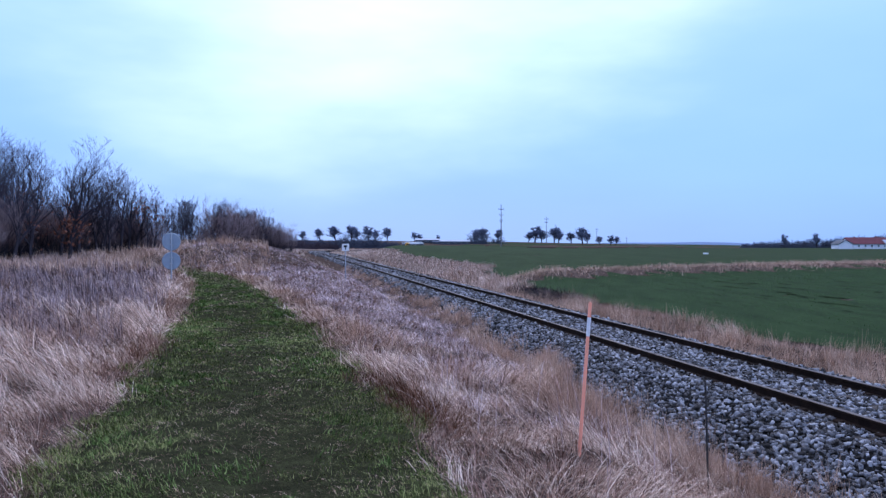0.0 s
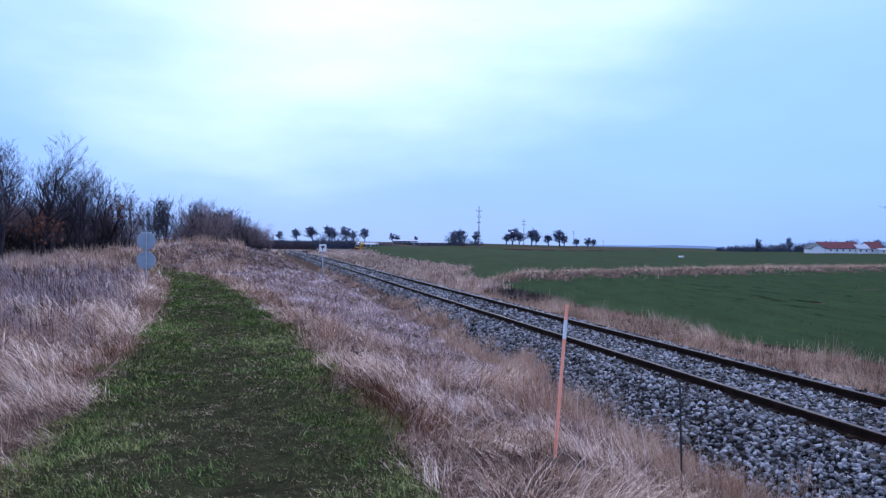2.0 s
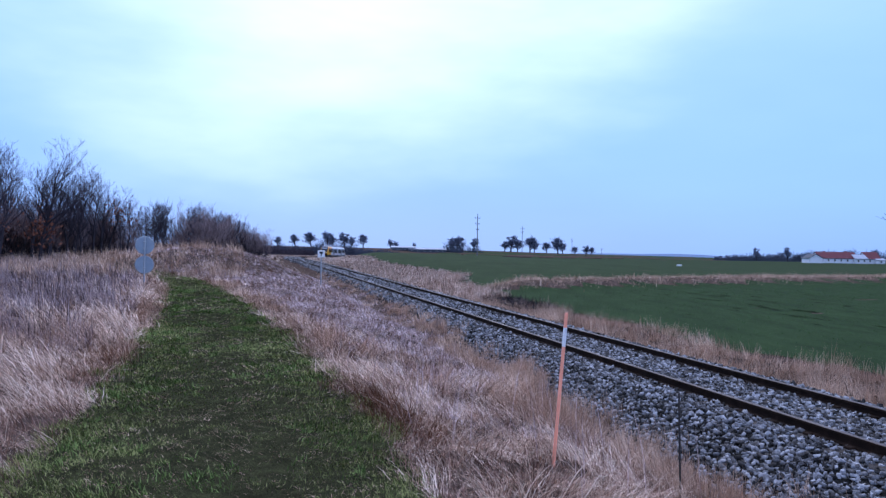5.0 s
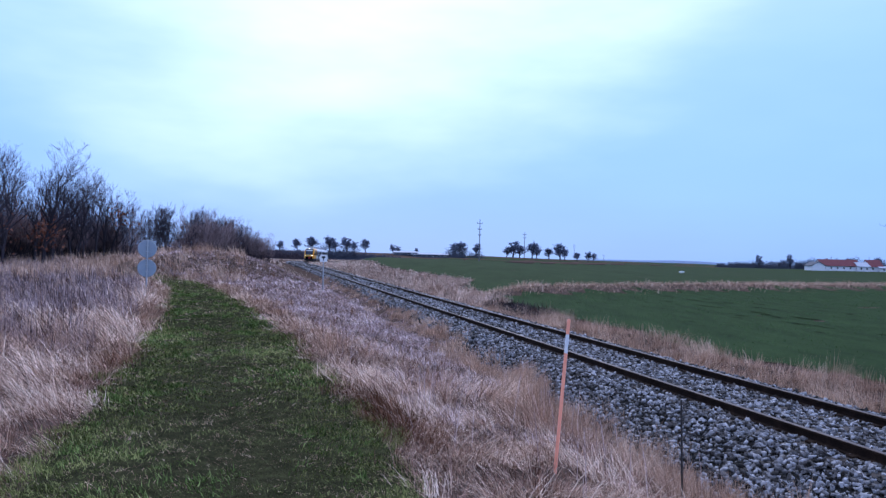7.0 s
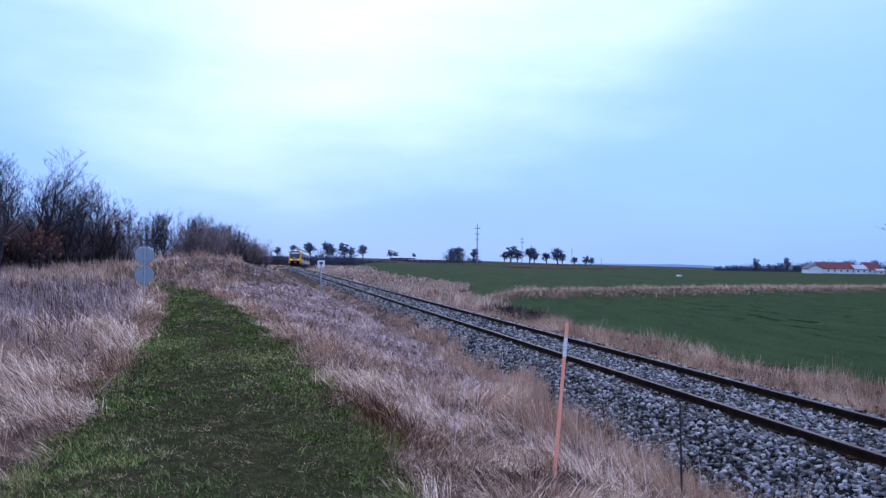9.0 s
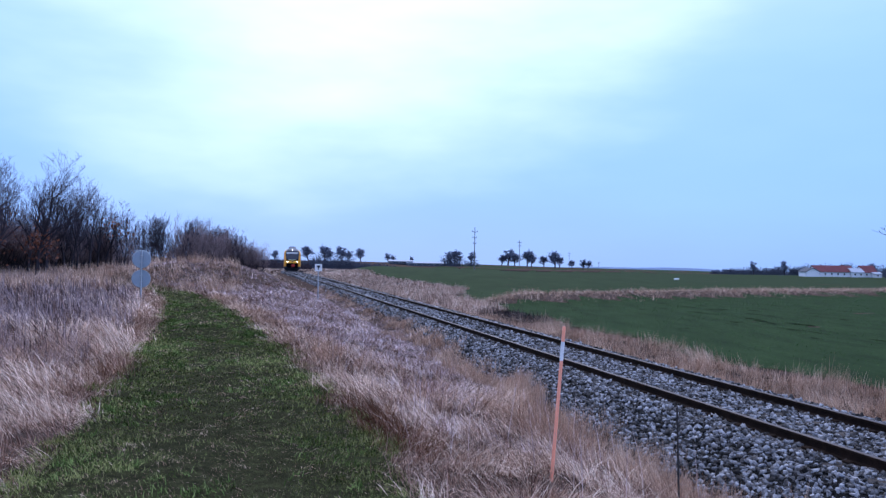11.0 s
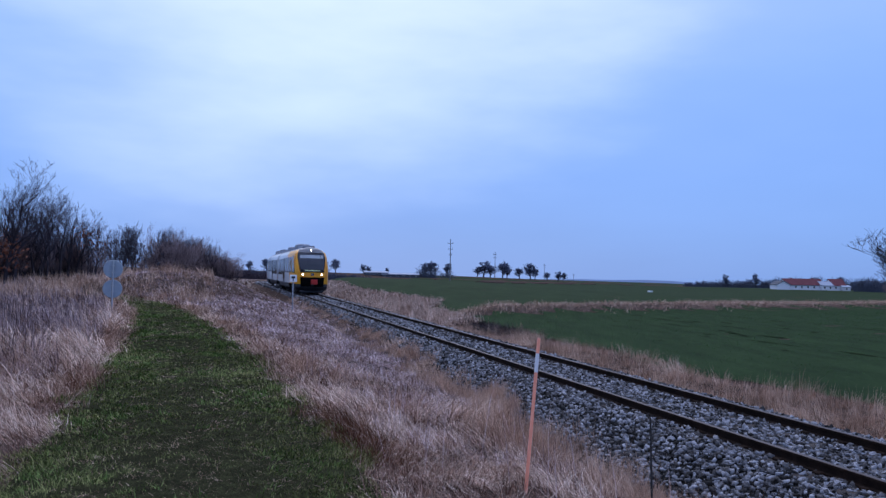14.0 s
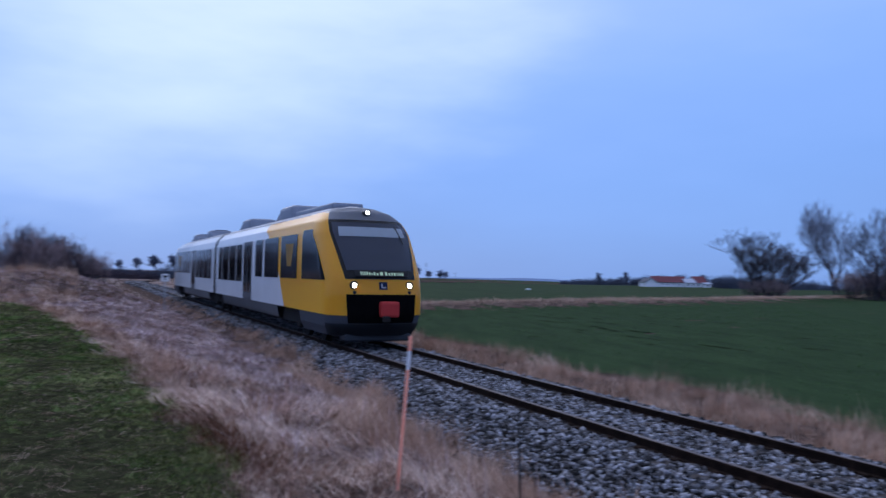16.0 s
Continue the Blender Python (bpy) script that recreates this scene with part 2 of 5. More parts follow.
M_ROOFGREY = material("dusty_grey_roof_paint", [(0.13, 0.145, 0.185), (0.19, 0.208, 0.255), (0.24, 0.26, 0.31)], 0.8, 25, 0.5, 0.1)
M_RECESS = material("recess_shade_black", [(0.004, 0.004, 0.005), (0.010, 0.010, 0.011)], 3, 40, 0.95, 0.1, spec=0.03)
M_BUMPER = material("dark_bumper_paint", [(0.020, 0.022, 0.027), (0.036, 0.039, 0.046)], 1.5, 25, 0.6, 0.1, spec=0.2)
M_SKIRT = material("dark_blue_grey_skirt", [(0.042, 0.048, 0.060), (0.068, 0.074, 0.09)], 1.0, 25, 0.6, 0.1)
M_UNDER = material("grimy_underframe", [(0.008, 0.007, 0.007), (0.018, 0.015, 0.014)], 3, 30, 0.9, 0.3)
M_COUPLER = material("red_coupler_cover", [(0.34, 0.025, 0.022), (0.44, 0.035, 0.03)], 2, 30, 0.7, 0.15)
M_BLUE = material("blue_badge_enamel", [(0.012, 0.020, 0.075), (0.018, 0.028, 0.10)], 5, 60, 0.4, 0)
M_BLIND = material("pale_sun_blind", [(0.52, 0.56, 0.60), (0.62, 0.66, 0.70)], 4, 40, 0.8, 0.05)
M_LAMP = glowing("headlamp_glow", (1.0, 0.86, 0.55), 22.0)
M_LAMPTOP = glowing("top_lamp_glow", (1.0, 0.93, 0.78), 16.0)
M_DISPLAY = glowing("display_glow", (0.55, 0.68, 0.48), 0.22)


def train_glass(name, tint, gloss):
    m = bpy.data.materials.new(name)
    m.use_nodes = True
    b = m.node_tree.nodes["Principled BSDF"]
    b.inputs["Base Color"].default_value = (*tint, 1)
    b.inputs["Roughness"].default_value = 0.1
    b.inputs["Specular IOR Level"].default_value = gloss
    return m


M_GLASS = train_glass("tinted_train_glass", (0.018, 0.020, 0.026), 0.22)
# windscreen base colour holds a bluish stand-in for reflected sky
M_SCREEN = train_glass("windscreen_glass_sky_tint", (0.034, 0.046, 0.080), 0.7)
M_FRAME = train_glass("black_glass_border", (0.006, 0.007, 0.009), 0.35)


# ---- small mesh helpers ----
def mesh_of(name, verts, faces, mat, smooth=False):
    me = bpy.data.meshes.new(name)
    me.from_pydata([tuple(v) for v in verts], [], [tuple(f) for f in faces])
    me.materials.append(mat)
    if smooth:
        me.polygons.foreach_set("use_smooth", [True] * len(me.polygons))
    me.update()
    return me


def part(name, data, mat, parent=None, label="", m=None, smooth=False):
    """Links a bmesh or mesh as one object under a thing or part."""
    if isinstance(data, bmesh.types.BMesh):
        me = bpy.data.meshes.new(name)
        data.to_mesh(me)
        data.free()
        me.materials.append(mat)
        if smooth:
            me.polygons.foreach_set("use_smooth", [True] * len(me.polygons))
    else:
        me = data
    ob = new(name, me)
    if parent:
        ob.parent = parent
    if m is not None:
        ob.matrix_basis = m
    if label:
        ob["label"] = label
    return ob


def box(x0, x1, y0, y1, z0, z1, bevel=0.0, seg=1, bm=None):
    out = bm or bmesh.new()
    b = bmesh.new()
    bmesh.ops.create_cube(b, size=1)
    bmesh.ops.transform(b, matrix=Matrix.LocRotScale(((x0 + x1) / 2, (y0 + y1) / 2, (z0 + z1) / 2), None, (x1 - x0, y1 - y0, z1 - z0)), verts=b.verts)
    if bevel:
        bmesh.ops.bevel(b, geom=b.edges[:], offset=bevel, segments=seg, affect="EDGES", profile=0.6)
    if bm is None:
        out.free()
        return b
    me = bpy.data.meshes.new("tmp")
    b.to_mesh(me)
    b.free()
    out.from_mesh(me)
    bpy.data.meshes.remove(me)
    return out


def rod(p, q, r0, r1=None, seg=8, bm=None):
    bm = bm or bmesh.new()
    p, q = Vector(p), Vector(q)
    d = q - p
    m = Matrix.Translation((p + q) / 2) @ d.to_track_quat("Z", "Y").to_matrix().to_4x4()
    bmesh.ops.create_cone(bm, cap_ends=True, segments=seg, radius1=r0, radius2=r0 if r1 is None else r1, depth=d.length, matrix=m)
    return bm


# ---- the lie of the land ----
AZ = radians(-12.2)                     # bearing of the straight track
UX, UY = math.sin(AZ), math.cos(AZ)     # along the track
NX, NY = math.cos(AZ), -math.sin(AZ)    # across it, to the right
CL = 7.25                               # track centre line, across from the camera
BEND, RADIUS = 120.0, 615.0             # where the curve begins, and its radius
RAIL0 = EYE - 1.99                      # rail top abreast of the camera


def climb(s):
    """Rise of the line: up to a crest, then gently down."""
    s = np.asarray(s, float)
    out = 0
    for k in (-14, -7, 0, 7, 14):
        out = out + np.interp(s + k, [-30, 0, 100, 130, 155, 180, 221, 300, 344, 420], [-0.36, 0, 1.20, 1.43, 1.52, 1.50, 1.28, 1.02, 1.05, 1.4]) / 5
    return out


def swing(s):
    d = np.maximum(np.asarray(s, float) - BEND, 0)
    return np.minimum(d * d / (2 * RADIUS), 0.7 * d)


def sstep(a, b, x):
    t = np.clip((np.asarray(x, float) - a) / (b - a), 0, 1)
    return t * t * (3 - 2 * t)


def path_mid(s):
    s = np.asarray(s, float)
    return -0.05 - 0.0022 * np.clip(s, 0, 60) ** 2 - 0.02 * np.clip(s - 34, 0, 12) ** 2


def path_half(s):
    return 1.3 - 0.35 * sstep(5, 30, s) - 0.25 * sstep(26, 40, s)


def ripple(x, y):
    return 0.5 * (np.sin(x * 1.7 + 0.6 * np.sin(y * 1.1)) * np.sin(y * 1.3 + 0.8 * np.sin(x * 0.7)) + 0.6 * np.sin(x * 4.1 + 1.3 * np.sin(y * 3.3)) * np.sin(y * 3.7 + 2.0))


def land(s, l):
    """Ground height at s along and l across the track's straight line."""
    s, l = np.asarray(s, float), np.asarray(l, float)
    c = l - CL - swing(s)
    g = climb(s)
    rail = RAIL0 + g
    # cross-section from the path on the left to the field on the right
    xs = [-400, -40, -7.2, -5.9, -4.6, -2.35, -1.35, 1.35, 2.0, 3.2, 4.6, 400]
    zs = [2.10, 0.55, 0.36, 0.30, 0.02, -0.56, -0.158, -0.158, -0.55, -0.42, -0.36, -0.36]
    z = np.interp(c, xs, zs)
    keep = 1 - 0.55 * sstep(14, 70, c)
    z = RAIL0 + g * keep + z
    x, y = s * UX + l * NX, s * UY + l * NY
    rough = (0.07 * ripple(x, y) + 0.05 * ripple(x * 2.3 + 5, y * 2.1)) * sstep(2.2, 3.0, np.abs(c)) * (1 - sstep(3.5, 6, c) * 0.7)
    rough = rough * (0.12 + 0.88 * sstep(0.1, 0.9, np.abs(l - path_mid(s)) - path_half(s)))
    # mound of dead grass beyond the path's bend
    mound = 1.35 * np.exp(-(((x + 13.0) / 4.6) ** 2 + ((y - 47.0) / 5.0) ** 2) ** 1.3) + 0.8 * np.exp(-(((x + 21.0) / 6.0) ** 2 + ((y - 58.0) / 7.0) ** 2))
    bank = 0.55 * np.exp(-((field_edge(x, y)) / 1.6) ** 2) * sstep(4.5, 9, c) * sstep(30, 45, y)
    swell = 5.0 * sstep(385, 500, s) * (1 - 0.95 * sstep(40, 220, c))
    # shallow cutting: the far field lies above the line beyond its tip
    cut = np.interp(s, [62, 110, 190, 300, 400], [0, 0.75, 1.75, 1.7, 0.4]) * sstep(7.5, 20, c) * (1 - sstep(45, 100, c))
    rise = 1.5 * sstep(250, 400, s) * sstep(60, 160, c)
    return z + rough + mound + bank + swell + cut + rise


def field_edge(x, y):
    """Signed distance from the grassy balk that parts the two fields."""
    return ((x - 5.0) * -0.62 + (y - 45.0) * 0.785)


def world_of(s, l):
    return s * UX + l * NX, s * UY + l * NY


def track_of(x, y):
    return x * UX + y * UY, x * NX + y * NY


def ground_at(x, y):
    s, l = track_of(x, y)
    return float(land(s, l))


def shoulder(s):
    """Left edge of the open ballast, across from the centre line: grass creeps up it farther along."""
    return np.interp(s, [7, 14, 22, 40], [-2.4, -2.1, -1.62, -1.42])


def strip_mesh(name, ss, ls, mat, lift=0.0, keep=None):
    """A sheet over the land on a grid of s by l; ls may be a function of s."""
    rows = []
    for s in ss:
        row = np.asarray(ls(s) if callable(ls) else ls, float)
        x, y = world_of(s, row)
        rows.append(np.stack([x, y, land(np.full_like(row, s), row) + lift], 1))
    P = np.array(rows)
    n, k = P.shape[:2]
    idx = np.arange(n * k).reshape(n, k)
    F = np.stack([idx[:-1, :-1], idx[:-1, 1:], idx[1:, 1:], idx[1:, :-1]], -1).reshape(-1, 4)
    if keep is not None:
        F = F[keep(P.reshape(-1, 3)[F].mean(1))]
    return mesh_of(name, P.reshape(-1, 3), F, mat, smooth=True)


def graded(a, b, first, grow):
    out, step = [a], first
    while out[-1] < b:
        out.append(out[-1] + step)
        step *= grow
    return np.array(out)


SS = np.concatenate([-graded(4, 2500, 1.0, 1.25)[::-1], np.arange(-3.5, 60, 0.5), graded(60, 420, 1.0, 1.02), graded(425, 4500, 25, 1.3)])
left = -graded(0, 3000, 0.4, 1.09)[::-1]
LS = np.concatenate([left[:-1] + CL - 10, np.arange(CL - 10, CL + 9, 0.3), CL + 9 + graded(0, 3000, 0.5, 1.09)])
ground = part("ground", strip_mesh("ground", SS, LS, M_SOIL), M_SOIL)
tagged(ground, "ground of matted dead grass and bare soil", "ground", kind="structure")


def sheet(name, ss, ls, mat, lift, label, cat, keep=None):
    return tagged(part(name, strip_mesh(name, ss, ls, mat, lift, keep), mat), label, cat, kind="structure")


sheet("path", np.arange(-30, 44, 0.4), lambda s: path_mid(s) + path_half(s) * np.linspace(-1, 1, 13), M_TURF, 0.03, "mown green grass footpath between dead grass", "path")


def field_start(s):
    """How far right of the centre line the crop begins."""
    return 4.4 + 1.5 * sstep(30, 44, s) + 5.4 * sstep(46, 68, s) + 3.2 * sstep(100, 150, s)


def field_ls(s):
    return CL + swing(s) + field_start(s) + 0.35 * np.sin(s * 0.6) + 0.2 * np.sin(s * 1.7) + graded(0, 1500, 0.8, 1.10)


NEAR_SIDE = float(np.sign(field_edge(np.array([40.0]), np.array([30.0])))[0])
sheet("field", np.concatenate([np.arange(-60, 110, 1.2), graded(110, 420, 2, 1.05), graded(440, 2500, 30, 1.4)]), field_ls, M_FIELD, 0.02,
      "dark green field of young winter crop", "field", keep=lambda p: (NEAR_SIDE * field_edge(p[:, 0], p[:, 1]) > 1.7) & (p[:, 1] > -60))
sheet("far_field", np.concatenate([np.arange(-60, 110, 1.2), graded(110, 420, 2, 1.05), graded(440, 2500, 30, 1.4)]), field_ls, M_FARFIELD, 0.02,
      "paler green field beyond the grassy balk", "field", keep=lambda p: (NEAR_SIDE * field_edge(p[:, 0], p[:, 1]) < -1.7) & (p[:, 1] > -60))


def bare_patch(s, c, length, width, rng):
    """A ragged strip of bare soil along the drilled rows, tapered at both ends."""
    n = 9
    P, F = [], []
    for i in range(n):
        t = i / (n - 1)
        w = width * (math.sin(math.pi * min(max(t, 0.06), 0.94)) ** 0.5) * rng.uniform(0.6, 1.2) / 2
        m = c + rng.uniform(-0.06, 0.06)
        for k in (-w, w):
            x, y = world_of(s + length * t, CL + m + k)
            P.append((x, y, ground_at(x, y) + 0.032))
    F = [(2 * i, 2 * i + 1, 2 * i + 3, 2 * i + 2) for i in range(n - 1)]
    tagged(part("wheel_mark", mesh_of("wheel_mark", P, F, M_TILLED), M_TILLED), "short ragged strip of bare soil in the green crop", "wheel mark", kind="structure")


def wheel_marks():
    """Broken tractor marks along the rows, and a few bare spots."""
    rng = random.Random(6)
    for c, s0, s1 in ((12.6, 19.0, 29.0), (17.0, 32.0, 42.0), (14.6, 26.5, 34.0), (24.0, 30.0, 44.0)):
        q = s0
        while q < s1:
            ln = rng.uniform(0.8, 3.2)
            bare_patch(q, c + rng.uniform(-0.15, 0.15), ln, rng.uniform(0.14, 0.34), rng)
            q += ln + rng.uniform(0.4, 2.2)
    for _ in range(26):
        q = rng.uniform(16, 40)
        bare_patch(q, rng.uniform(8, 26), rng.uniform(0.3, 1.0), rng.uniform(0.12, 0.4), rng)


wheel_marks()
sheet("ballast_bed", np.concatenate([np.arange(-40, 60, 0.5), graded(60, 420, 1.0, 1.02)]), lambda s: CL + swing(s) + np.linspace(max(-2.3, shoulder(s) - 0.15), 1.95, 24), M_BALLAST_SHADE, 0.015,
      "crushed-stone ballast bed under the track, darkened as shade between stones", "ballast")


# ---- the railway track ----
def track_point(s):
    """Centre line at s: place, rail height, bearing in degrees."""
    l = CL + float(swing(s))
    x, y = world_of(s, l)
    d = max(s - BEND, 0)
    slope = min(d / RADIUS, 0.7)
    return x, y, RAIL0 + float(climb(s)), -12.2 + math.degrees(math.atan(slope))


def sweep(name, profile, side, ss, mat):
    """Extrudes a cross-section along the track, side metres right of the centre line."""
    V, F = [], []
    n = len(profile)
    for s in ss:
        x, y, z, b = track_point(float(s))
        nx, ny = math.cos(radians(b)), -math.sin(radians(b))
        for u, w in profile:
            V.append((x + nx * (side + u), y + ny * (side + u), z + w))
    for i in range(len(ss) - 1):
        for j in range(n):
            k = (j + 1) % n
            F.append((i * n + j, i * n + k, (i + 1) * n + k, (i + 1) * n + j))
    return mesh_of(name, V, F, mat)


def build_track():
    track = tagged(new("railway_track"), "single railway track with rusty rails on worn sleepers", "railway track", kind="structure")
    ss = np.concatenate([np.arange(-40, 60, 1.0), graded(60, 430, 2, 1.02)])
    rail = [(-0.036, -0.005), (-0.036, -0.034), (-0.009, -0.042), (-0.009, -0.108), (-0.060, -0.120), (-0.060, -0.130),
            (0.060, -0.130), (0.060, -0.120), (0.009, -0.108), (0.009, -0.042), (0.036, -0.034), (0.036, -0.005)]
    head = [(-0.034, -0.006), (-0.028, 0.0), (0.028, 0.0), (0.034, -0.006)]
    for side in (-0.7525, 0.7525):
        r = part("rail", sweep("rail", rail, side, ss, M_RUST), M_RUST, track)
        part("rail_head", sweep("rail_head", head, side, ss, M_RAILTOP), M_RAILTOP, r, "worn running surface")
    bm = box(-1.2, 1.2, -0.12, 0.12, -0.20, -0.134, 0.012)
    sl = part("sleeper", bm, M_SLEEPER, track)
    clip = bmesh.new()
    for side in (-0.7525, 0.7525):
        for e in (-0.1, 0.1):
            box(side + e - 0.04, side + e + 0.04, -0.06, 0.06, -0.137, -0.10, 0.01, bm=clip)
    ch = part("rail_clip", clip, M_RUST, sl)
    s, first = -9.0 - 0.65 * 46, True
    rng = random.Random(4)
    while s < 115:
        x, y, z, b = track_point(s)
        m = pose(x, y, z, 0, 0, -b + rng.uniform(-0.6, 0.6)) @ pose(0, 0, 0, math.degrees(math.atan(0.012)))
        if first:
            sl.matrix_basis, first = m, False
        else:
            o = new("sleeper", sl.data)
            o.parent, o.matrix_basis = track, m
            if -2 < s < 40:
                c = new("rail_clip", ch.data)
                c.parent = o
        s += 0.65


build_track()


# ---- posts and signs by the line ----
def build_posts():
    x, y = 1.25, 7.20
    z = ground_at(x, y)
    pole = tagged(new("marker_pole"), "slim orange plastic marker pole with a white band in dry grass", "marker pole")
    pole.matrix_basis = pose(x, y, z, 0, 4.2, 0)
    part("lower_tube", rod((0, 0, -0.15), (0, 0, 1.10), 0.017, 0.016, 12), M_ORANGE, pole, smooth=False)
    part("white_band", rod((0, 0, 1.10), (0, 0, 1.275), 0.0172, 0.0172, 12), M_REFLECT, pole, "white reflective band")
    part("upper_tube", rod((0, 0, 1.275), (0, 0, 1.395), 0.016, 0.016, 12), M_ORANGE, pole)
    part("cap", rod((0, 0, 1.395), (0, 0, 1.415), 0.018, 0.013, 12), M_ORANGE, pole)
    x, y = 2.42, 7.15
    z = ground_at(x, y)
    st = tagged(new("thin_post"), "thin dark weathered rod standing in dry grass", "post")
    st.matrix_basis = pose(x, y, z, 0, -1.5, 0)
    part("rod", rod((0, 0, -0.15), (0, 0, 0.99), 0.011, 0.009, 8), M_DARKPOST, st)
    part("tip", rod((0, 0, 0.99), (0, 0, 1.015), 0.012, 0.006, 8), M_DARKPOST, st)
    # two round road signs seen from behind
    x, y = -10.15, 29.2
    z = ground_at(x, y)
    sg = tagged(new("sign_post"), "two round grey sign backs on a galvanised post beside the path", "road sign")
    sg.matrix_basis = pose(x, y, z, 0, 0, 19)
    top = EYE + 0.60 - z
    part("post", rod((0, 0, -0.3), (0, 0, top), 0.03, 0.03, 12), M_GALV, sg)
    for zc in (EYE + 0.26 - z, EYE - 0.46 - z):
        d = part("disc", rod((0, 0.05, zc), (0, 0.066, zc), 0.335, 0.335, 40), M_SIGNBACK, sg, "round grey sign back")
        bm = bmesh.new()
        rim = bmesh.ops.create_circle(bm, segments=40, radius=0.335, matrix=Matrix.Translation((0, 0.05, zc)) @ pose(0, 0, 0, 90))["verts"]
        rim2 = bmesh.ops.create_circle(bm, segments=40, radius=0.320, matrix=Matrix.Translation((0, 0.035, zc)) @ pose(0, 0, 0, 90))["verts"]
        for i in range(40):
            bm.faces.new((rim[i], rim[(i + 1) % 40], rim2[(i + 1) % 40], rim2[i]))
        part("rim", bm, M_GALV, d)
        for e in (-0.12, 0.12):
            part("clamp", box(-0.06, 0.06, -0.036, 0.05, zc + e - 0.02, zc + e + 0.02, 0.006), M_GALV, d)
    # white board by the line with a dark symbol
    s, l = 44.0, 3.9
    x, y = world_of(s, l)
    z = ground_at(x, y)
    bd = tagged(new("line_sign"), "white square railway board with a dark symbol on a post", "railway sign")
    bd.matrix_basis = pose(x, y, z, 0, 0, 8)
    zc = EYE + 0.06 - z
    part("post", rod((0, 0, -0.3), (0, 0, zc + 0.1), 0.035, 0.035, 10), M_GALV, bd)
    part("board", box(-0.2, 0.2, -0.07, -0.04, zc - 0.2, zc + 0.2, 0.012), M_WHITE, bd, "white square board")
    part("symbol", box(-0.10, 0.10, -0.078, -0.066, zc + 0.01, zc + 0.12, 0.004), M_BLACK, bd, "black bar")
    part("symbol", box(-0.03, 0.03, -0.077, -0.066, zc - 0.13, zc + 0.01, 0.004), M_BLACK, bd, "black bar")


build_posts()


# ---- the railcar ----
# a car's own space: +y is the way it faces, its nose at y = 0; z from rail top
NOSE_Z = [0.30, 0.55, 0.86, 1.40, 1.85, 2.50, 3.10, 3.42, 3.70, 3.86, 3.94]
NOSE_Y = [-0.95, -0.78, -0.70, -0.72, -0.82, -1.22, -1.68, -1.98, -2.42, -2.9, -3.4]
NOSE_W = [1.18, 1.30, 1.36, 1.375, 1.375, 1.375, 1.362, 1.26, 1.00, 0.70, 0.2]
DEEP = 1.15
LEN = 20.85


def car_front(a, z, off=0.0):
    """Point on the nose: a from -1 (left corner) to 1 (right corner)."""
    ph = a * math.pi / 2
    w, yf = np.interp(z, NOSE_Z, NOSE_W), np.interp(z, NOSE_Z, NOSE_Y)
    sx, cy = abs(math.sin(ph)) ** 0.74, abs(math.cos(ph)) ** 0.74
    return Vector((math.copysign(sx, a) * (w + off), yf - DEEP * (1 - cy) + off * cy, z))


def front_patch(a0, a1, z0, z1, off, na=14, nz=8):
    """A panel laid on the nose; a0 and a1 may be pairs, at its foot and head."""
    a0 = a0 if isinstance(a0, tuple) else (a0, a0)
    a1 = a1 if isinstance(a1, tuple) else (a1, a1)
    bm = bmesh.new()
    G = []
    for i in range(nz + 1):
        t = i / nz
        p, q = a0[0] + (a0[1] - a0[0]) * t, a1[0] + (a1[1] - a1[0]) * t
        G.append([bm.verts.new(car_front(p + (q - p) * j / na, z0 + (z1 - z0) * t, off)) for j in range(na + 1)])
    for i in range(nz):
        for j in range(na):
            bm.faces.new((G[i][j], G[i][j + 1], G[i + 1][j + 1], G[i + 1][j]))
    bmesh.ops.solidify(bm, geom=bm.faces[:], thickness=0.02)
    bmesh.ops.recalc_face_normals(bm, faces=bm.faces[:])
    for e in bm.edges:
        e.smooth = e.calc_face_angle(0.0) < 0.6
    return bm


def side_w(z):
    return float(np.interp(z, NOSE_Z, NOSE_W))


def side_panel(sx, y0, y1, z0, z1, off, thick=0.02, nz=8):
    """A panel on one flank (sx = 1 or -1); y0 and y1 may be pairs, at its foot and head."""
    y0 = y0 if isinstance(y0, tuple) else (y0, y0)
    y1 = y1 if isinstance(y1, tuple) else (y1, y1)
    bm = bmesh.new()
    G = []
    for i in range(nz + 1):
        t = i / nz
        z = z0 + (z1 - z0) * t
        G.append([bm.verts.new((sx * (side_w(z) + off), y[0] + (y[1] - y[0]) * t, z)) for y in (y0, y1)])
    for i in range(nz):
        bm.faces.new((G[i][0], G[i][1], G[i + 1][1], G[i + 1][0]))
    bmesh.ops.solidify(bm, geom=bm.faces[:], thickness=thick)
    bmesh.ops.recalc_face_normals(bm, faces=bm.faces[:])
    for e in bm.edges:
        e.smooth = e.calc_face_angle(0.0) < 0.6
    return bm


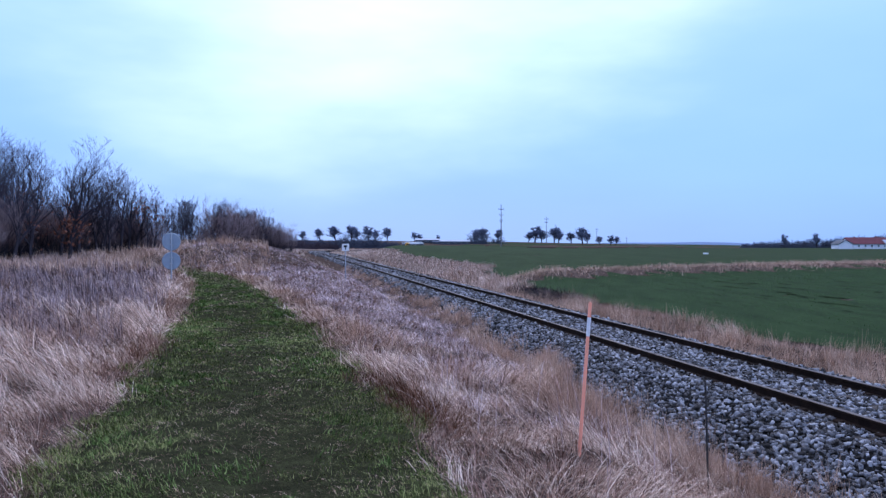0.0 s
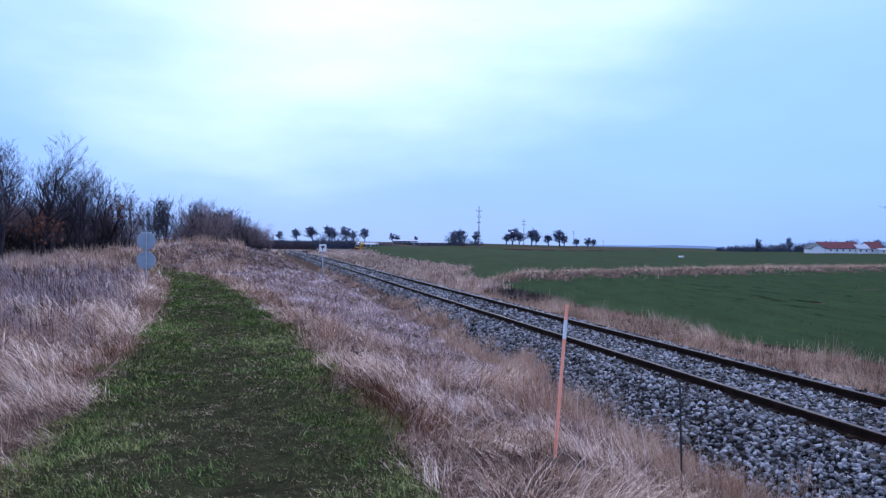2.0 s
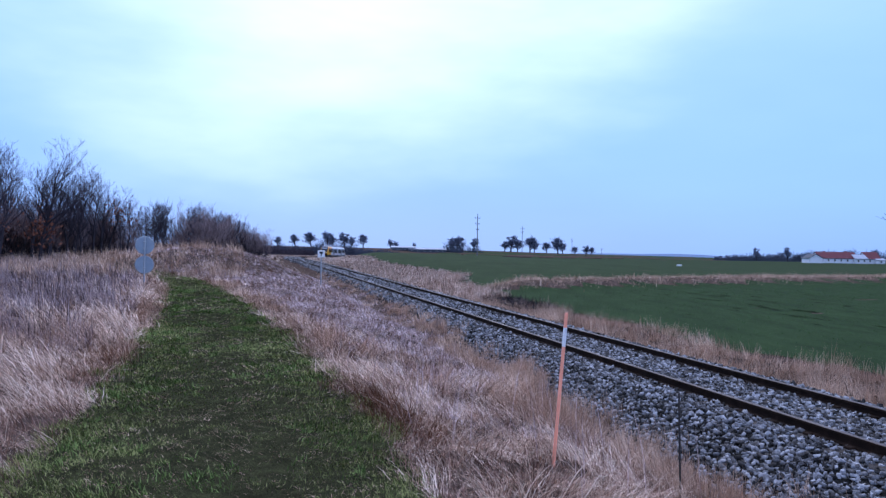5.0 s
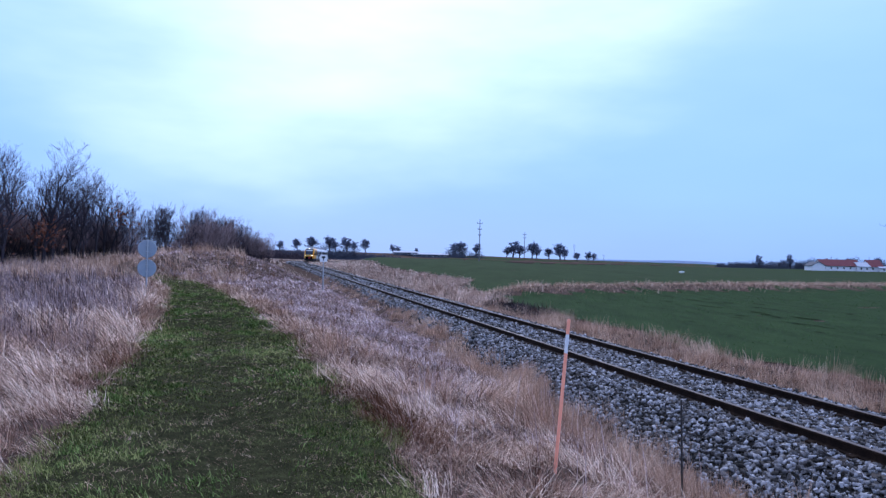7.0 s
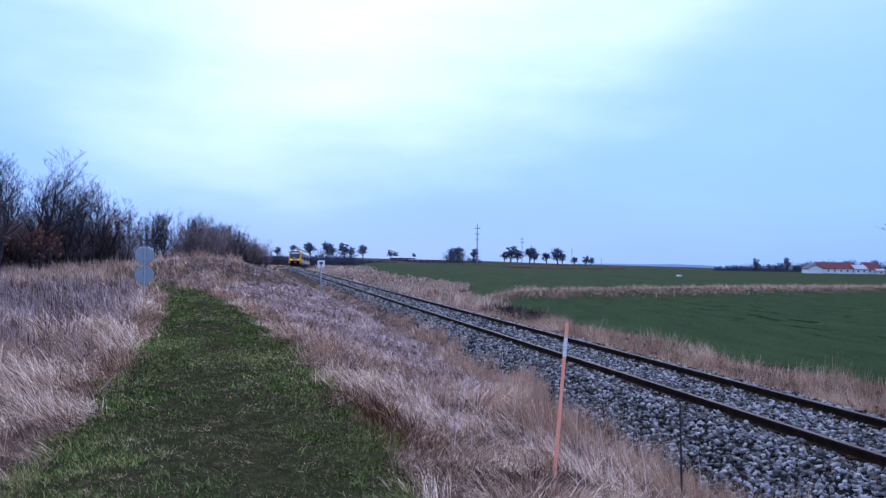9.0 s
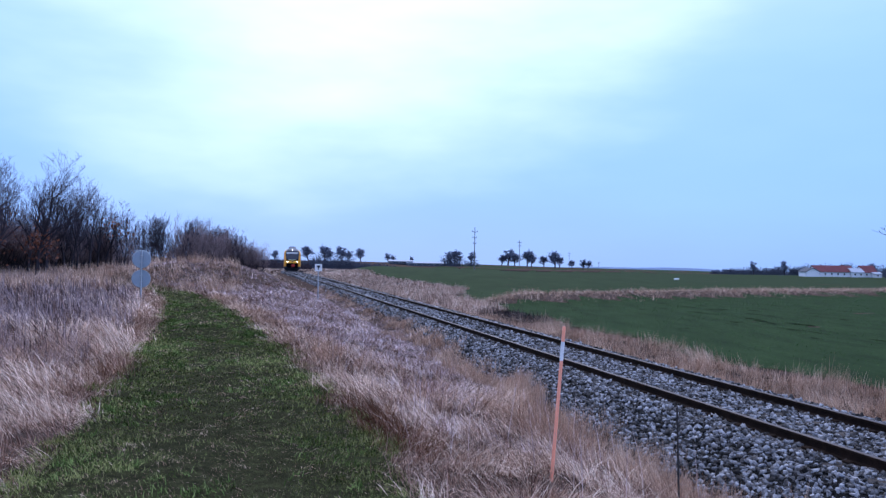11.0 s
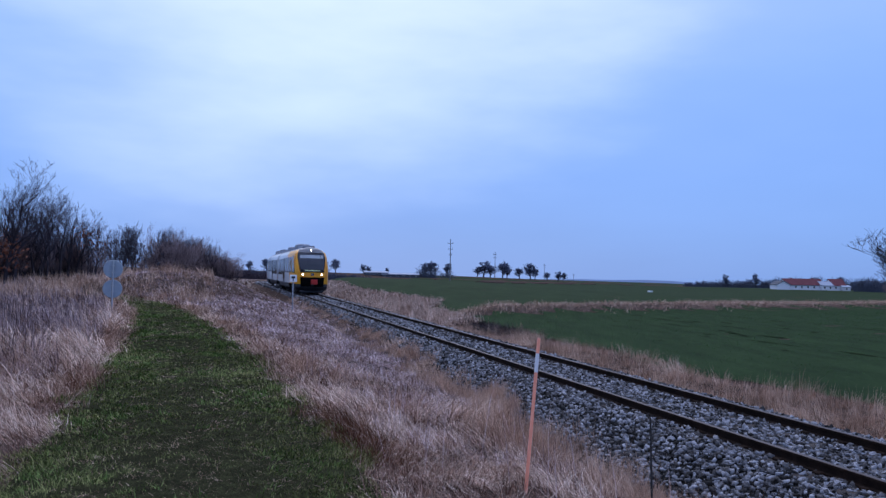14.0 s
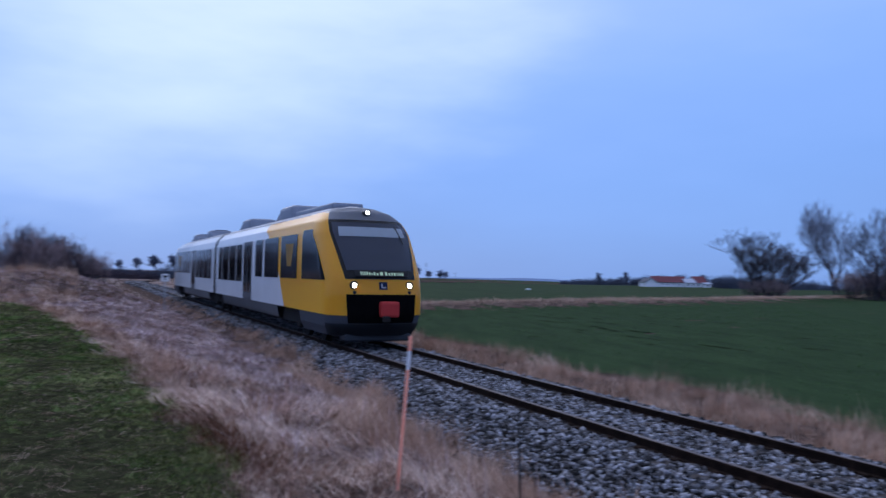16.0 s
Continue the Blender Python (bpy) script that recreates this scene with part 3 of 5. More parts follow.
def shell(z0, z1, y_end, steps=40, na=40):
    """The skin of the nose and flanks between two heights, back to y_end."""
    bm = bmesh.new()
    zs = sorted({z0, z1, *[z for z in NOSE_Z if z0 < z < z1], *np.linspace(z0, z1, steps)})
    rows = []
    for z in zs:
        w = side_w(z)
        row = [Vector((-w, y_end, z))] + [car_front(-1 + 2 * j / na, z) for j in range(na + 1)] + [Vector((w, y_end, z))]
        rows.append([bm.verts.new(p) for p in row])
    for i in range(len(rows) - 1):
        for j in range(len(rows[0]) - 1):
            bm.faces.new((rows[i][j], rows[i][j + 1], rows[i + 1][j + 1], rows[i + 1][j]))
    if z1 > 3.9:
        bm.faces.new(rows[-1])
    bmesh.ops.recalc_face_normals(bm, faces=bm.faces[:])
    return bm


def wheelset_bogie(parent, y, m):
    bg = part("bogie", box(-1.05, 1.05, y - 1.5, y + 1.5, 0.42, 0.62, 0.05), M_UNDER, parent, "grimy black bogie", m)
    for yy in (y - 0.95, y + 0.95):
        for sx in (-1, 1):
            w = rod((sx * 0.68, yy, 0.388), (sx * 0.82, yy, 0.388), 0.385, 0.385, 28)
            rod((sx * 0.82, yy, 0.388), (sx * 0.86, yy, 0.388), 0.2, 0.15, 16, bm=w)
            part("wheel", w, M_UNDER, bg)
            part("axle_box", box(sx * 0.98 - 0.12, sx * 0.98 + 0.12, yy - 0.18, yy + 0.18, 0.26, 0.56, 0.04), M_UNDER, bg)
    part("spring", rod((0.98, y, 0.5), (0.98, y, 0.85), 0.16, 0.16, 14), M_UNDER, bg)


def build_car(train, m, lit):
    """One half of the articulated set, under the train, at the pose m in its space."""
    P = lambda name, bm, mat, label="", smooth=False, parent=None: part(name, bm, mat, parent or train, label, m if parent is None else None, smooth)
    body = P("body", shell(0.86, 3.72, -LEN), M_SILVER, "silver-white car body", True)
    P("roof", shell(3.72, 3.94, -LEN), M_ROOFGREY, "dusty grey roof", True)
    P("skirt", shell(0.30, 0.86, -4.3), M_SKIRT, "dark blue-grey front apron", True)
    for sx in (-1, 1):
        P("skirt", side_panel(sx, -7.4, -LEN + 1.9, 0.46, 0.86, -0.03), M_DOORGREY, "grey underfloor skirt")
    P("underframe", box(-1.1, 1.1, -LEN + 0.2, -1.2, 0.36, 0.84, 0.06), M_UNDER, "grimy black underframe")
    P("end_wall", box(-1.3, 1.3, -LEN, -LEN + 0.05, 0.82, 3.3, 0.03), M_DOORGREY)
    # yellow cab: mask round the nose, flanks that slant back, and the arch over the side windows
    cab = P("cab_mask", front_patch(-1, 1, 0.86, 3.72, 0.014, 40, 40), M_YELLOW, "yellow cab front", True)
    for sx in (-1, 1):
        FL = M_YELLOW if lit else M_SILVER
        P("cab_flank", side_panel(sx, -1.85, (-6.2, -6.9), 0.86, 1.78, 0.010, nz=20), FL, "yellow cab flank" if lit else "silver cab flank", True)
        bm = bmesh.new()
        G = []
        for z in np.linspace(1.78, 3.72, 40):
            f = float(np.interp(z, NOSE_Z, NOSE_Y)) - DEEP
            b = float(np.interp(z, [1.78, 2.98, 3.46, 3.72], [-6.9, -8.2, -9.8, -10.2]))
            G.append([bm.verts.new((sx * (side_w(z) + 0.010), y, z)) for y in (f, b)])
        for i in range(len(G) - 1):
            bm.faces.new((G[i][0], G[i][1], G[i + 1][1], G[i + 1][0]))
        bmesh.ops.solidify(bm, geom=bm.faces[:], thickness=0.015)
        bmesh.ops.recalc_face_normals(bm, faces=bm.faces[:])
        for e in bm.edges:
            e.smooth = e.calc_face_angle(0.0) < 0.6
        P("cab_flank", bm, FL, "yellow cab flank" if lit else "silver cab flank", True)
        # side glazing, nose to middle
        P("cab_side_window", side_panel(sx, (-1.80, -2.92), (-3.95, -3.95), 1.78, 3.20, 0.026), M_GLASS, "dark slanted cab side window")
        a0, a1 = ((0.84, 0.985), (1.0, 1.0)) if sx > 0 else ((-1.0, -1.0), (-0.84, -0.985))
        P("cab_window_corner", front_patch(a0, a1, 1.78, 2.92, 0.028, 8, 12), M_GLASS, "dark curved corner of the cab window", True)
        for y0, y1 in ((-4.55, -6.70), (-7.10, -9.30), (-9.75, -10.95)):
            P("side_window", side_panel(sx, y0, y1, 1.78, 3.12, 0.026), M_GLASS, "dark tinted window")
        d = P("door", side_panel(sx, -11.75, -13.45, 0.62, 3.12, 0.016), M_DOORGREY, "grey passenger door")
        for y0, y1 in ((-11.86, -12.52), (-12.68, -13.34)):
            part("door_window", side_panel(sx, y0, y1, 1.15, 2.98, 0.028), M_GLASS, d)
        for y0, y1 in ((-13.85, -15.05), (-15.3, -16.9), (-17.15, -18.75), (-19.0, -19.9)):
            P("side_window", side_panel(sx, y0, y1, 1.55, 3.05, 0.022), M_GLASS, "dark tinted window")
        P("gutter", side_panel(sx, -4.5, -LEN, 3.69, 3.73, 0.015, 0.02, 2), M_ROOFGREY)
        P("emblem", side_panel(sx, (-5.25, -5.0), (-5.8, -6.05), 2.15, 2.85, 0.032, 0.004), M_EMBLEM, "yellow emblem on the window")
    # nose
    P("windscreen_border", front_patch((-0.425, -0.60), (0.425, 0.60), 1.82, 3.46, 0.022, 24, 24), M_FRAME, "black border of the windscreen", True)
    scr = P("windscreen", front_patch((-0.385, -0.53), (0.385, 0.53), 2.05, 3.38, 0.030, 24, 24), M_SCREEN, "large dark raked windscreen", True)
    part("sun_blind", front_patch(-0.40, 0.40, 2.98, 3.25, 0.05, 12, 3), M_BLIND, scr, "pale lowered sun blind")
    part("wiper", rod(car_front(-0.26, 3.3, 0.07), car_front(-0.31, 2.80, 0.08), 0.022, 0.014, 6), M_BLACK, scr)
    disp = part("display", front_patch(-0.27, 0.27, 1.89, 2.06, 0.06, 10, 2), M_BLACK, scr, "dark destination display")
    rng = random.Random(3)
    a = -0.20
    while a < 0.19 and lit:
        wd = rng.uniform(0.008, 0.018)
        part("display_bar", front_patch(a, a + wd, 1.925, 1.925 + rng.uniform(0.06, 0.10), 0.075, 2, 1), M_DISPLAY, disp)
        a += wd + 0.009
    P("front_cowl", front_patch((-0.60, -0.70), (0.60, 0.70), 3.46, 3.88, 0.026, 24, 16), M_ROOFGREY, "grey front cowl", True)
    # no real hollow: a black patch on the nose paints the recess's shade
    P("coupler_recess_shade", front_patch((-0.40, -0.42), (0.40, 0.42), 0.66, 1.42, 0.030, 16, 10), M_RECESS, "flat black patch painted as the shaded coupler recess", True)
    P("coupler_cover", box(-0.40, 0.13, -0.75, -0.52, 0.82, 1.24, 0.07, 2), M_COUPLER, "red coupler cover")
    P("coupler_hook", box(-0.09, 0.09, -0.56, -0.36, 0.70, 0.86, 0.03, 2), M_UNDER)
    P("bumper", front_patch(-0.9, 0.9, 0.32, 0.64, 0.02, 24, 4), M_BUMPER, "blackish bumper", True)
    P("snow_plough", box(-0.95, 0.95, -1.55, -1.0, 0.16, 0.36, 0.05), M_BUMPER)
    bd = P("badge", front_patch(-0.022, 0.022, 1.55, 1.75, 0.03, 4, 2), M_BLUE, "blue square badge")
    part("badge_mark", front_patch(0.003, 0.010, 1.59, 1.71, 0.055, 2, 2), M_WHITE, bd)
    part("badge_mark", front_patch(-0.011, 0.010, 1.59, 1.62, 0.055, 2, 2), M_WHITE, bd)
    for sx in (-1, 1):
        p = car_front(sx * 0.305, 1.66, 0.0)
        hl = P("headlight", rod((p.x, p.y - 0.02, p.z), (p.x, p.y + 0.05, p.z), 0.115, 0.11, 20), M_BLACK, "round headlight")
        part("lens", rod((p.x, p.y + 0.045, p.z), (p.x, p.y + 0.06, p.z), 0.064, 0.058, 20), M_LAMP if lit else M_COUPLER, hl)
        q = car_front(sx * 0.30, 1.47, 0.0)
        P("marker_light", rod((q.x, q.y - 0.02, q.z), (q.x, q.y + 0.03, q.z), 0.05, 0.045, 14), M_BLACK)
    p = car_front(0.0, 3.62, 0.0)
    tl = P("top_light", rod((0, p.y - 0.15, 3.68), (0, p.y + 0.14, 3.68), 0.095, 0.09, 18), M_BLACK, "top headlight")
    part("lens", rod((0, p.y + 0.135, 3.68), (0, p.y + 0.155, 3.68), 0.052, 0.046, 18), M_LAMPTOP if lit else M_GLASS, tl)
    # roof boxes
    P("roof_fairing", box(-0.5, 0.5, -8.6, -4.0, 3.80, 4.10, 0.09, 2), M_ROOFGREY, "flat grey roof fairing", True)
    for y0, y1, zz in (((-8.4, -11.6, 4.36), (-16.2, -19.4, 4.32)) if lit else ((-5.4, -8.4, 4.32), (-12.0, -15.0, 4.32))):
        bm = box(-0.62, 0.62, y1, y0, 3.6, zz, 0.20, 3)
        for v in bm.verts:
            if v.co.z > zz - 0.3:
                v.co.y += (1.0 if v.co.y < (y0 + y1) / 2 else -0.25)
        r = P("roof_unit", bm, M_ROOFGREY, "grey rounded roof unit", True)
        part("grille", box(-0.35, 0.35, y1 + 1.1, y0 - 0.7, zz - 0.01, zz + 0.02, 0.01), M_UNDER, r)
    wheelset_bogie(train, -4.4, m)


def build_train():
    train = tagged(new("diesel_railcar"), "yellow and silver articulated diesel railcar with lit headlights on the track", "train")
    build_car(train, pose(0, 0, 0), True)
    build_car(train, pose(0, -42.4, 0, 0, 0, 180), False)
    part("gangway_bellows", box(-1.2, 1.2, -21.62, -20.78, 0.9, 3.4, 0.1), M_UNDER, train, "black gangway bellows")
    wheelset_bogie(train, -21.2, pose(0, 0, 0))
    return train


TRAIN = build_train()
# distance of the nose along the track, with the seconds
NOSE_AT = lambda t: 18.8 + 22.4 * (16.0 - t)


def motions():
    rows = []
    for k in range(33):
        t = k * 0.5
        s = NOSE_AT(t)
        fx, fy, fz, _ = track_point(s)
        # chord of the curve under the set
        rx, ry, rz, _ = track_point(s + 40.0)
        yaw = math.degrees(math.atan2(rx - fx, fy - ry))
        tilt = math.degrees(math.atan2(fz - rz, math.hypot(fx - rx, fy - ry)))
        rows.append((t, pose(fx, fy, fz, 0, 0, yaw) @ pose(0, 0, 0, tilt)))
    walk(TRAIN, rows)


# ---- bare trees and thickets ----
def limbs(rng, height, spread, stems, levels, kids, up=0.25, r0=0.14, first=0.3, reach=1.0, tilts=(0.05, 0.45)):
    """Segments (p, q, r, s, level) of a bare tree that forks level by level."""
    out = []

    def grow(p, d, length, r, lev):
        n = 4 if lev == 0 else (3 if lev == 1 else 2)
        nodes = []
        for i in range(n):
            d = (d + Vector((rng.gauss(0, 0.13), rng.gauss(0, 0.13), rng.gauss(0, 0.06) + (0.06 if lev else 0)))).normalized()
            q = p + d * (length / n)
            ra, rb = r * (1 - 0.75 * i / n), r * (1 - 0.75 * (i + 1) / n)
            out.append((p, q, max(ra, 0.004), max(rb, 0.003), lev))
            nodes.append((q, d, rb, (i + 1) / n))
            p = q
        if lev >= levels:
            return
        k = kids[lev]
        for j in range(k):
            f = first + (1 - first) * (j + rng.random()) / k if lev == 0 else 0.25 + 0.75 * rng.random()
            q, dd, rb, _ = nodes[min(n - 1, int(f * n))]
            if int(f * n) > 0:
                q = nodes[min(n - 1, int(f * n)) - 1][0].lerp(q, f * n - int(f * n))
            ax = Vector((rng.gauss(0, 1), rng.gauss(0, 1), rng.gauss(0, 0.3) + up)).normalized()
            nd = (dd * (1 - spread) + ax * spread).normalized()
            grow(q, nd, length * rng.uniform(0.42, 0.68) * ((1.15 - 0.35 * f) * reach if lev == 0 else 1), max(rb * 0.75, 0.004), lev + 1)

    for i in range(stems):
        a = rng.uniform(0, 6.28)
        tilt = 0.0 if stems == 1 else rng.uniform(*tilts)
        d = Vector((math.cos(a) * tilt, math.sin(a) * tilt, 1)).normalized()
        base = Vector((math.cos(a), math.sin(a), 0)) * (0 if stems == 1 else rng.uniform(0.05, 0.12) * height)
        grow(base - Vector((0, 0, 0.3)), d, height * rng.uniform(0.6, 0.75), r0 * (1 if stems == 1 else rng.uniform(0.5, 1)), 0)
    return out


def seg_mesh(name, segs, mat, sides=3, floor=0.0):
    P = np.array([s[0][:] for s in segs])
    Q = np.array([s[1][:] for s in segs])
    R = np.maximum(np.array([[s[2], s[3]] for s in segs]), floor)
    D = Q - P
    D /= np.linalg.norm(D, axis=1, keepdims=True) + 1e-9
    ref = np.where(np.abs(D[:, 2:3]) > 0.9, [[1.0, 0, 0]], [[0, 0, 1.0]])
    A = np.cross(D, ref)
    A /= np.linalg.norm(A, axis=1, keepdims=True) + 1e-9
    B = np.cross(D, A)
    rings = []
    for base, r in ((P, R[:, 0:1]), (Q, R[:, 1:2])):
        for k in range(sides):
            a = 6.2832 * k / sides
            rings.append(base + r * (math.cos(a) * A + math.sin(a) * B))
    V = np.stack(rings, 1).reshape(-1, 3)
    n = len(segs)
    F = []
    for k in range(sides):
        j = (k + 1) % sides
        F.append(np.stack([np.full(n, k), np.full(n, j), np.full(n, sides + j), np.full(n, sides + k)], 1) + (np.arange(n) * 2 * sides)[:, None])
    return mesh_of(name, V, np.concatenate(F), mat)


def tree_kind(seed, height, spread, stems, levels, kids, twig, r0=0.14, first=0.3, floor=0.0, up=0.25, reach=1.0, tilts=(0.05, 0.45)):
    """Two meshes, the woody frame and the fine crown, made once for all trees of a kind."""
    segs = limbs(random.Random(seed), height, spread, stems, levels, kids, up, r0, first, reach, tilts)
    wood = [s for s in segs if s[4] <= 1]
    fine = [s for s in segs if s[4] > 1]
    top = max(s[1].z for s in segs)
    return seg_mesh("trunk", wood, M_BARK, 6, floor), seg_mesh("crown", fine, twig, 3, floor), top


TALL = [tree_kind(10 + i, 9, 0.52, 1 if i != 1 else 2, 4, (16, 5, 4, 2), M_TWIG, 0.15, 0.16, 0.006, 0.5, 0.66, (0.04, 0.12)) for i in range(4)]
SMALL = [tree_kind(20 + i, 6, 0.5, 4, 3, (8, 6, 4), M_TWIG, 0.11, 0.15, 0.010, 0.5, 0.8, (0.08, 0.3)) for i in range(3)]
SHRUB = [tree_kind(30 + i, 4, 0.45, 11, 3, (5, 4, 4), M_REDTWIG, 0.05, 0.1, 0.007, 0.5) for i in range(3)]
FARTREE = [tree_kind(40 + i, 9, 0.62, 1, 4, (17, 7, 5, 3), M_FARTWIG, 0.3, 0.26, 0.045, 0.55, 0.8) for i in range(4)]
BIGBUSH = tree_kind(52, 10, 0.5, 12, 4, (7, 5, 4, 3), M_BUSHTWIG, 0.17, 0.14, 0.016, 0.5, 0.9, (0.1, 0.95))
OPENTREE = tree_kind(57, 15, 0.45, 2, 4, (13, 7, 5, 3), M_PALETWIG, 0.22, 0.14, 0.015, 0.5)


def plant(name, kind, x, y, top, yaw, label, cat="tree", group="", wide=1.0):
    """Stands a tree of a kind on the ground, scaled to a height."""
    k = top / kind[2]
    ob = tagged(new(name), label, cat, group)
    ob.matrix_basis = pose(x, y, ground_at(x, y), 0, 0, yaw) @ Matrix.Diagonal((k * wide, k * wide, k, 1))
    part("trunk", kind[0], None, ob)
    part("crown", kind[1], None, ob)
    return ob


def ahead(px, depth):
    """Ground place at that depth for a bearing given as a tangent in thousandths."""
    return px / 1000 * depth, depth


def build_woods():
    rng = random.Random(8)
    G1 = "trees along the path"
    # bearing, elevation of the top (both as tangents in thousandths), depth
    for b, e, d in ((-608, 156, 50), (-594, 150, 49), (-577, 152, 48), (-562, 150, 51), (-552, 142, 47), (-540, 140, 50), (-528, 130, 48), (-507, 142, 55), (-488, 138, 53), (-478, 146, 50), (-466, 138, 53),
                    (-456, 118, 56), (-447, 114, 55), (-437, 106, 57), (-429, 103, 56), (-420, 100, 59), (-412, 99, 58), (-402, 92, 60), (-393, 86, 61), (-384, 78, 62), (-376, 72, 60)):
        x, y = ahead(b, d)
        plant("bare_tree", rng.choice(TALL), x, y, EYE + e / 1000 * d - ground_at(x, y), rng.uniform(0, 360), "bare leafless tree in a dense row beside the path", "tree", G1, rng.uniform(0.75, 1.0))
    for b, e, d in ((-354, 66, 74), (-343, 63, 75), (-334, 70, 76), (-326, 66, 75), (-306, 46, 78), (-287, 66, 80), (-278, 60, 82), (-266, 56, 82), (-254, 54, 83), (-242, 50, 84), (-230, 44, 84), (-219, 34, 85)):
        x, y = ahead(b, d)
        plant("bare_tree", rng.choice(SMALL), x, y, EYE + e / 1000 * d - ground_at(x, y), rng.uniform(0, 360), "small bare many-stemmed tree at the hedge", "tree", G1, rng.uniform(0.65, 0.85))
    G2 = "bare shrubs of the thicket"
    for i in range(52):
        f = i / 51
        b, d = -615 + 245 * f + rng.uniform(-6, 6), 47 + 18 * f + rng.uniform(-3, 4)
        x, y = ahead(b, d)
        plant("bare_shrub", rng.choice(SHRUB), x, y, rng.uniform(2.6, 5.0) * (1.1 - 0.3 * f), rng.uniform(0, 360), "tangled leafless shrub under the trees", "shrub", G2)
    for i in range(17):
        f = i / 16
        b, d = -288 + 92 * f + rng.uniform(-3, 3), 79 + 8 * f + rng.uniform(-2, 2)
        x, y = ahead(b, d)
        plant("bare_shrub", SHRUB[0] if rng.random() < 0.6 else rng.choice(SHRUB), x, y, (6.0 - 2.9 * f ** 2.2) * rng.uniform(0.85, 1.05), rng.uniform(0, 360), "dense reddish-brown bare hedge shrub", "shrub", G2)
    for b, d, h in ((-360, 70, 2.0), (-345, 72, 1.7), (-330, 72, 1.7), (-315, 76, 2.9), (-300, 77, 3.2)):
        x, y = ahead(b, d)
        plant("bare_shrub", rng.choice(SHRUB), x, y, h, rng.uniform(0, 360), "low leafless shrub by the hedge", "shrub", G2)
    # withered leaves that still hang in the thicket
    for b, d, zc, sp, n in ((-475, 50, 1.5, 0.55, 260), (-380, 60, 3.3, 0.5, 200), (-530, 49, 2.2, 0.8, 160)):
        x, y = ahead(b, d)
        z = EYE + zc - 0.3
        c = np.array([rng.gauss(0, 1) for _ in range(3 * n)]).reshape(-1, 3) * sp + (x, y, z)
        e = np.array([rng.gauss(0, 1) for _ in range(6 * n)]).reshape(-1, 2, 3) * 0.05
        V = np.stack([c - e[:, 0], c + e[:, 1], c + e[:, 0], c - e[:, 1]], 1).reshape(-1, 3)
        F = np.arange(4 * n).reshape(-1, 4)
        ob = part("withered_leaves", mesh_of("withered_leaves", V, F, M_DEADLEAF), M_DEADLEAF)
        tagged(ob, "rust-brown withered leaves clinging to bare twigs", "leaves", kind="stuff")
    # trees along the far road
    G3 = "roadside trees far off"
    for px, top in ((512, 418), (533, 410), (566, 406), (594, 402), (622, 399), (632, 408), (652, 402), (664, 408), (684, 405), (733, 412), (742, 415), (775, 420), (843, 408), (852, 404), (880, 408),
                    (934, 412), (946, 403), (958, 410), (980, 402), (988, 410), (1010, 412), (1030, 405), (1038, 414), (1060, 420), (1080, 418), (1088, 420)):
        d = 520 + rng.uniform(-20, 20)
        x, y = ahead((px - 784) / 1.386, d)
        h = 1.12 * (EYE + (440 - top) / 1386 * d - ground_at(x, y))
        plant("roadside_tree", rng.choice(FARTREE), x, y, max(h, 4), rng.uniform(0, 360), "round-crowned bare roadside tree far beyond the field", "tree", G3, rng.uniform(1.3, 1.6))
    # the field's edge to the right
    plant("field_bush", BIGBUSH, 75.4, 109.2, 11.4, 30, "large domed many-stemmed bare bush on the field edge", "bush", wide=1.15)
    for x, y, h, yaw in ((100.8, 124.2, 18.0, 10), (106.5, 119.5, 17.0, 130), (112.0, 117.0, 17.5, 250)):
        plant("bare_tree", OPENTREE, x, y, h, yaw, "tall open-crowned bare tree at the field edge", "tree", "trees at the field edge", 0.8)
    for b, d, h in ((41.2, 143, 9.5), (42.3, 143, 11.0), (43.2, 141, 10.5)):
        plant("bare_tree", rng.choice(SMALL), d * math.sin(radians(b)), d * math.cos(radians(b)), h, rng.uniform(0, 360), "dense small bare tree at the field edge", "tree", "trees at the field edge")
    for b, d, h in ((39.6, 147, 5.0), (39.9, 144, 5.4), (40.2, 148, 5.2), (40.6, 145, 5.8), (41.0, 148, 5.4), (41.4, 144, 5.8), (41.8, 147, 6.0), (42.2, 144, 6.0), (42.6, 147, 6.2), (33.6, 132, 3.4), (34.4, 131, 4.0), (35.0, 132, 4.4), (35.6, 131, 3.6)):
        x, y = d * math.sin(radians(b)), d * math.cos(radians(b))
        plant("bare_shrub", rng.choice(SHRUB), x, y, h, rng.uniform(0, 360), "brown leafless shrub at the field edge", "shrub", G2, 1.2)


build_woods()


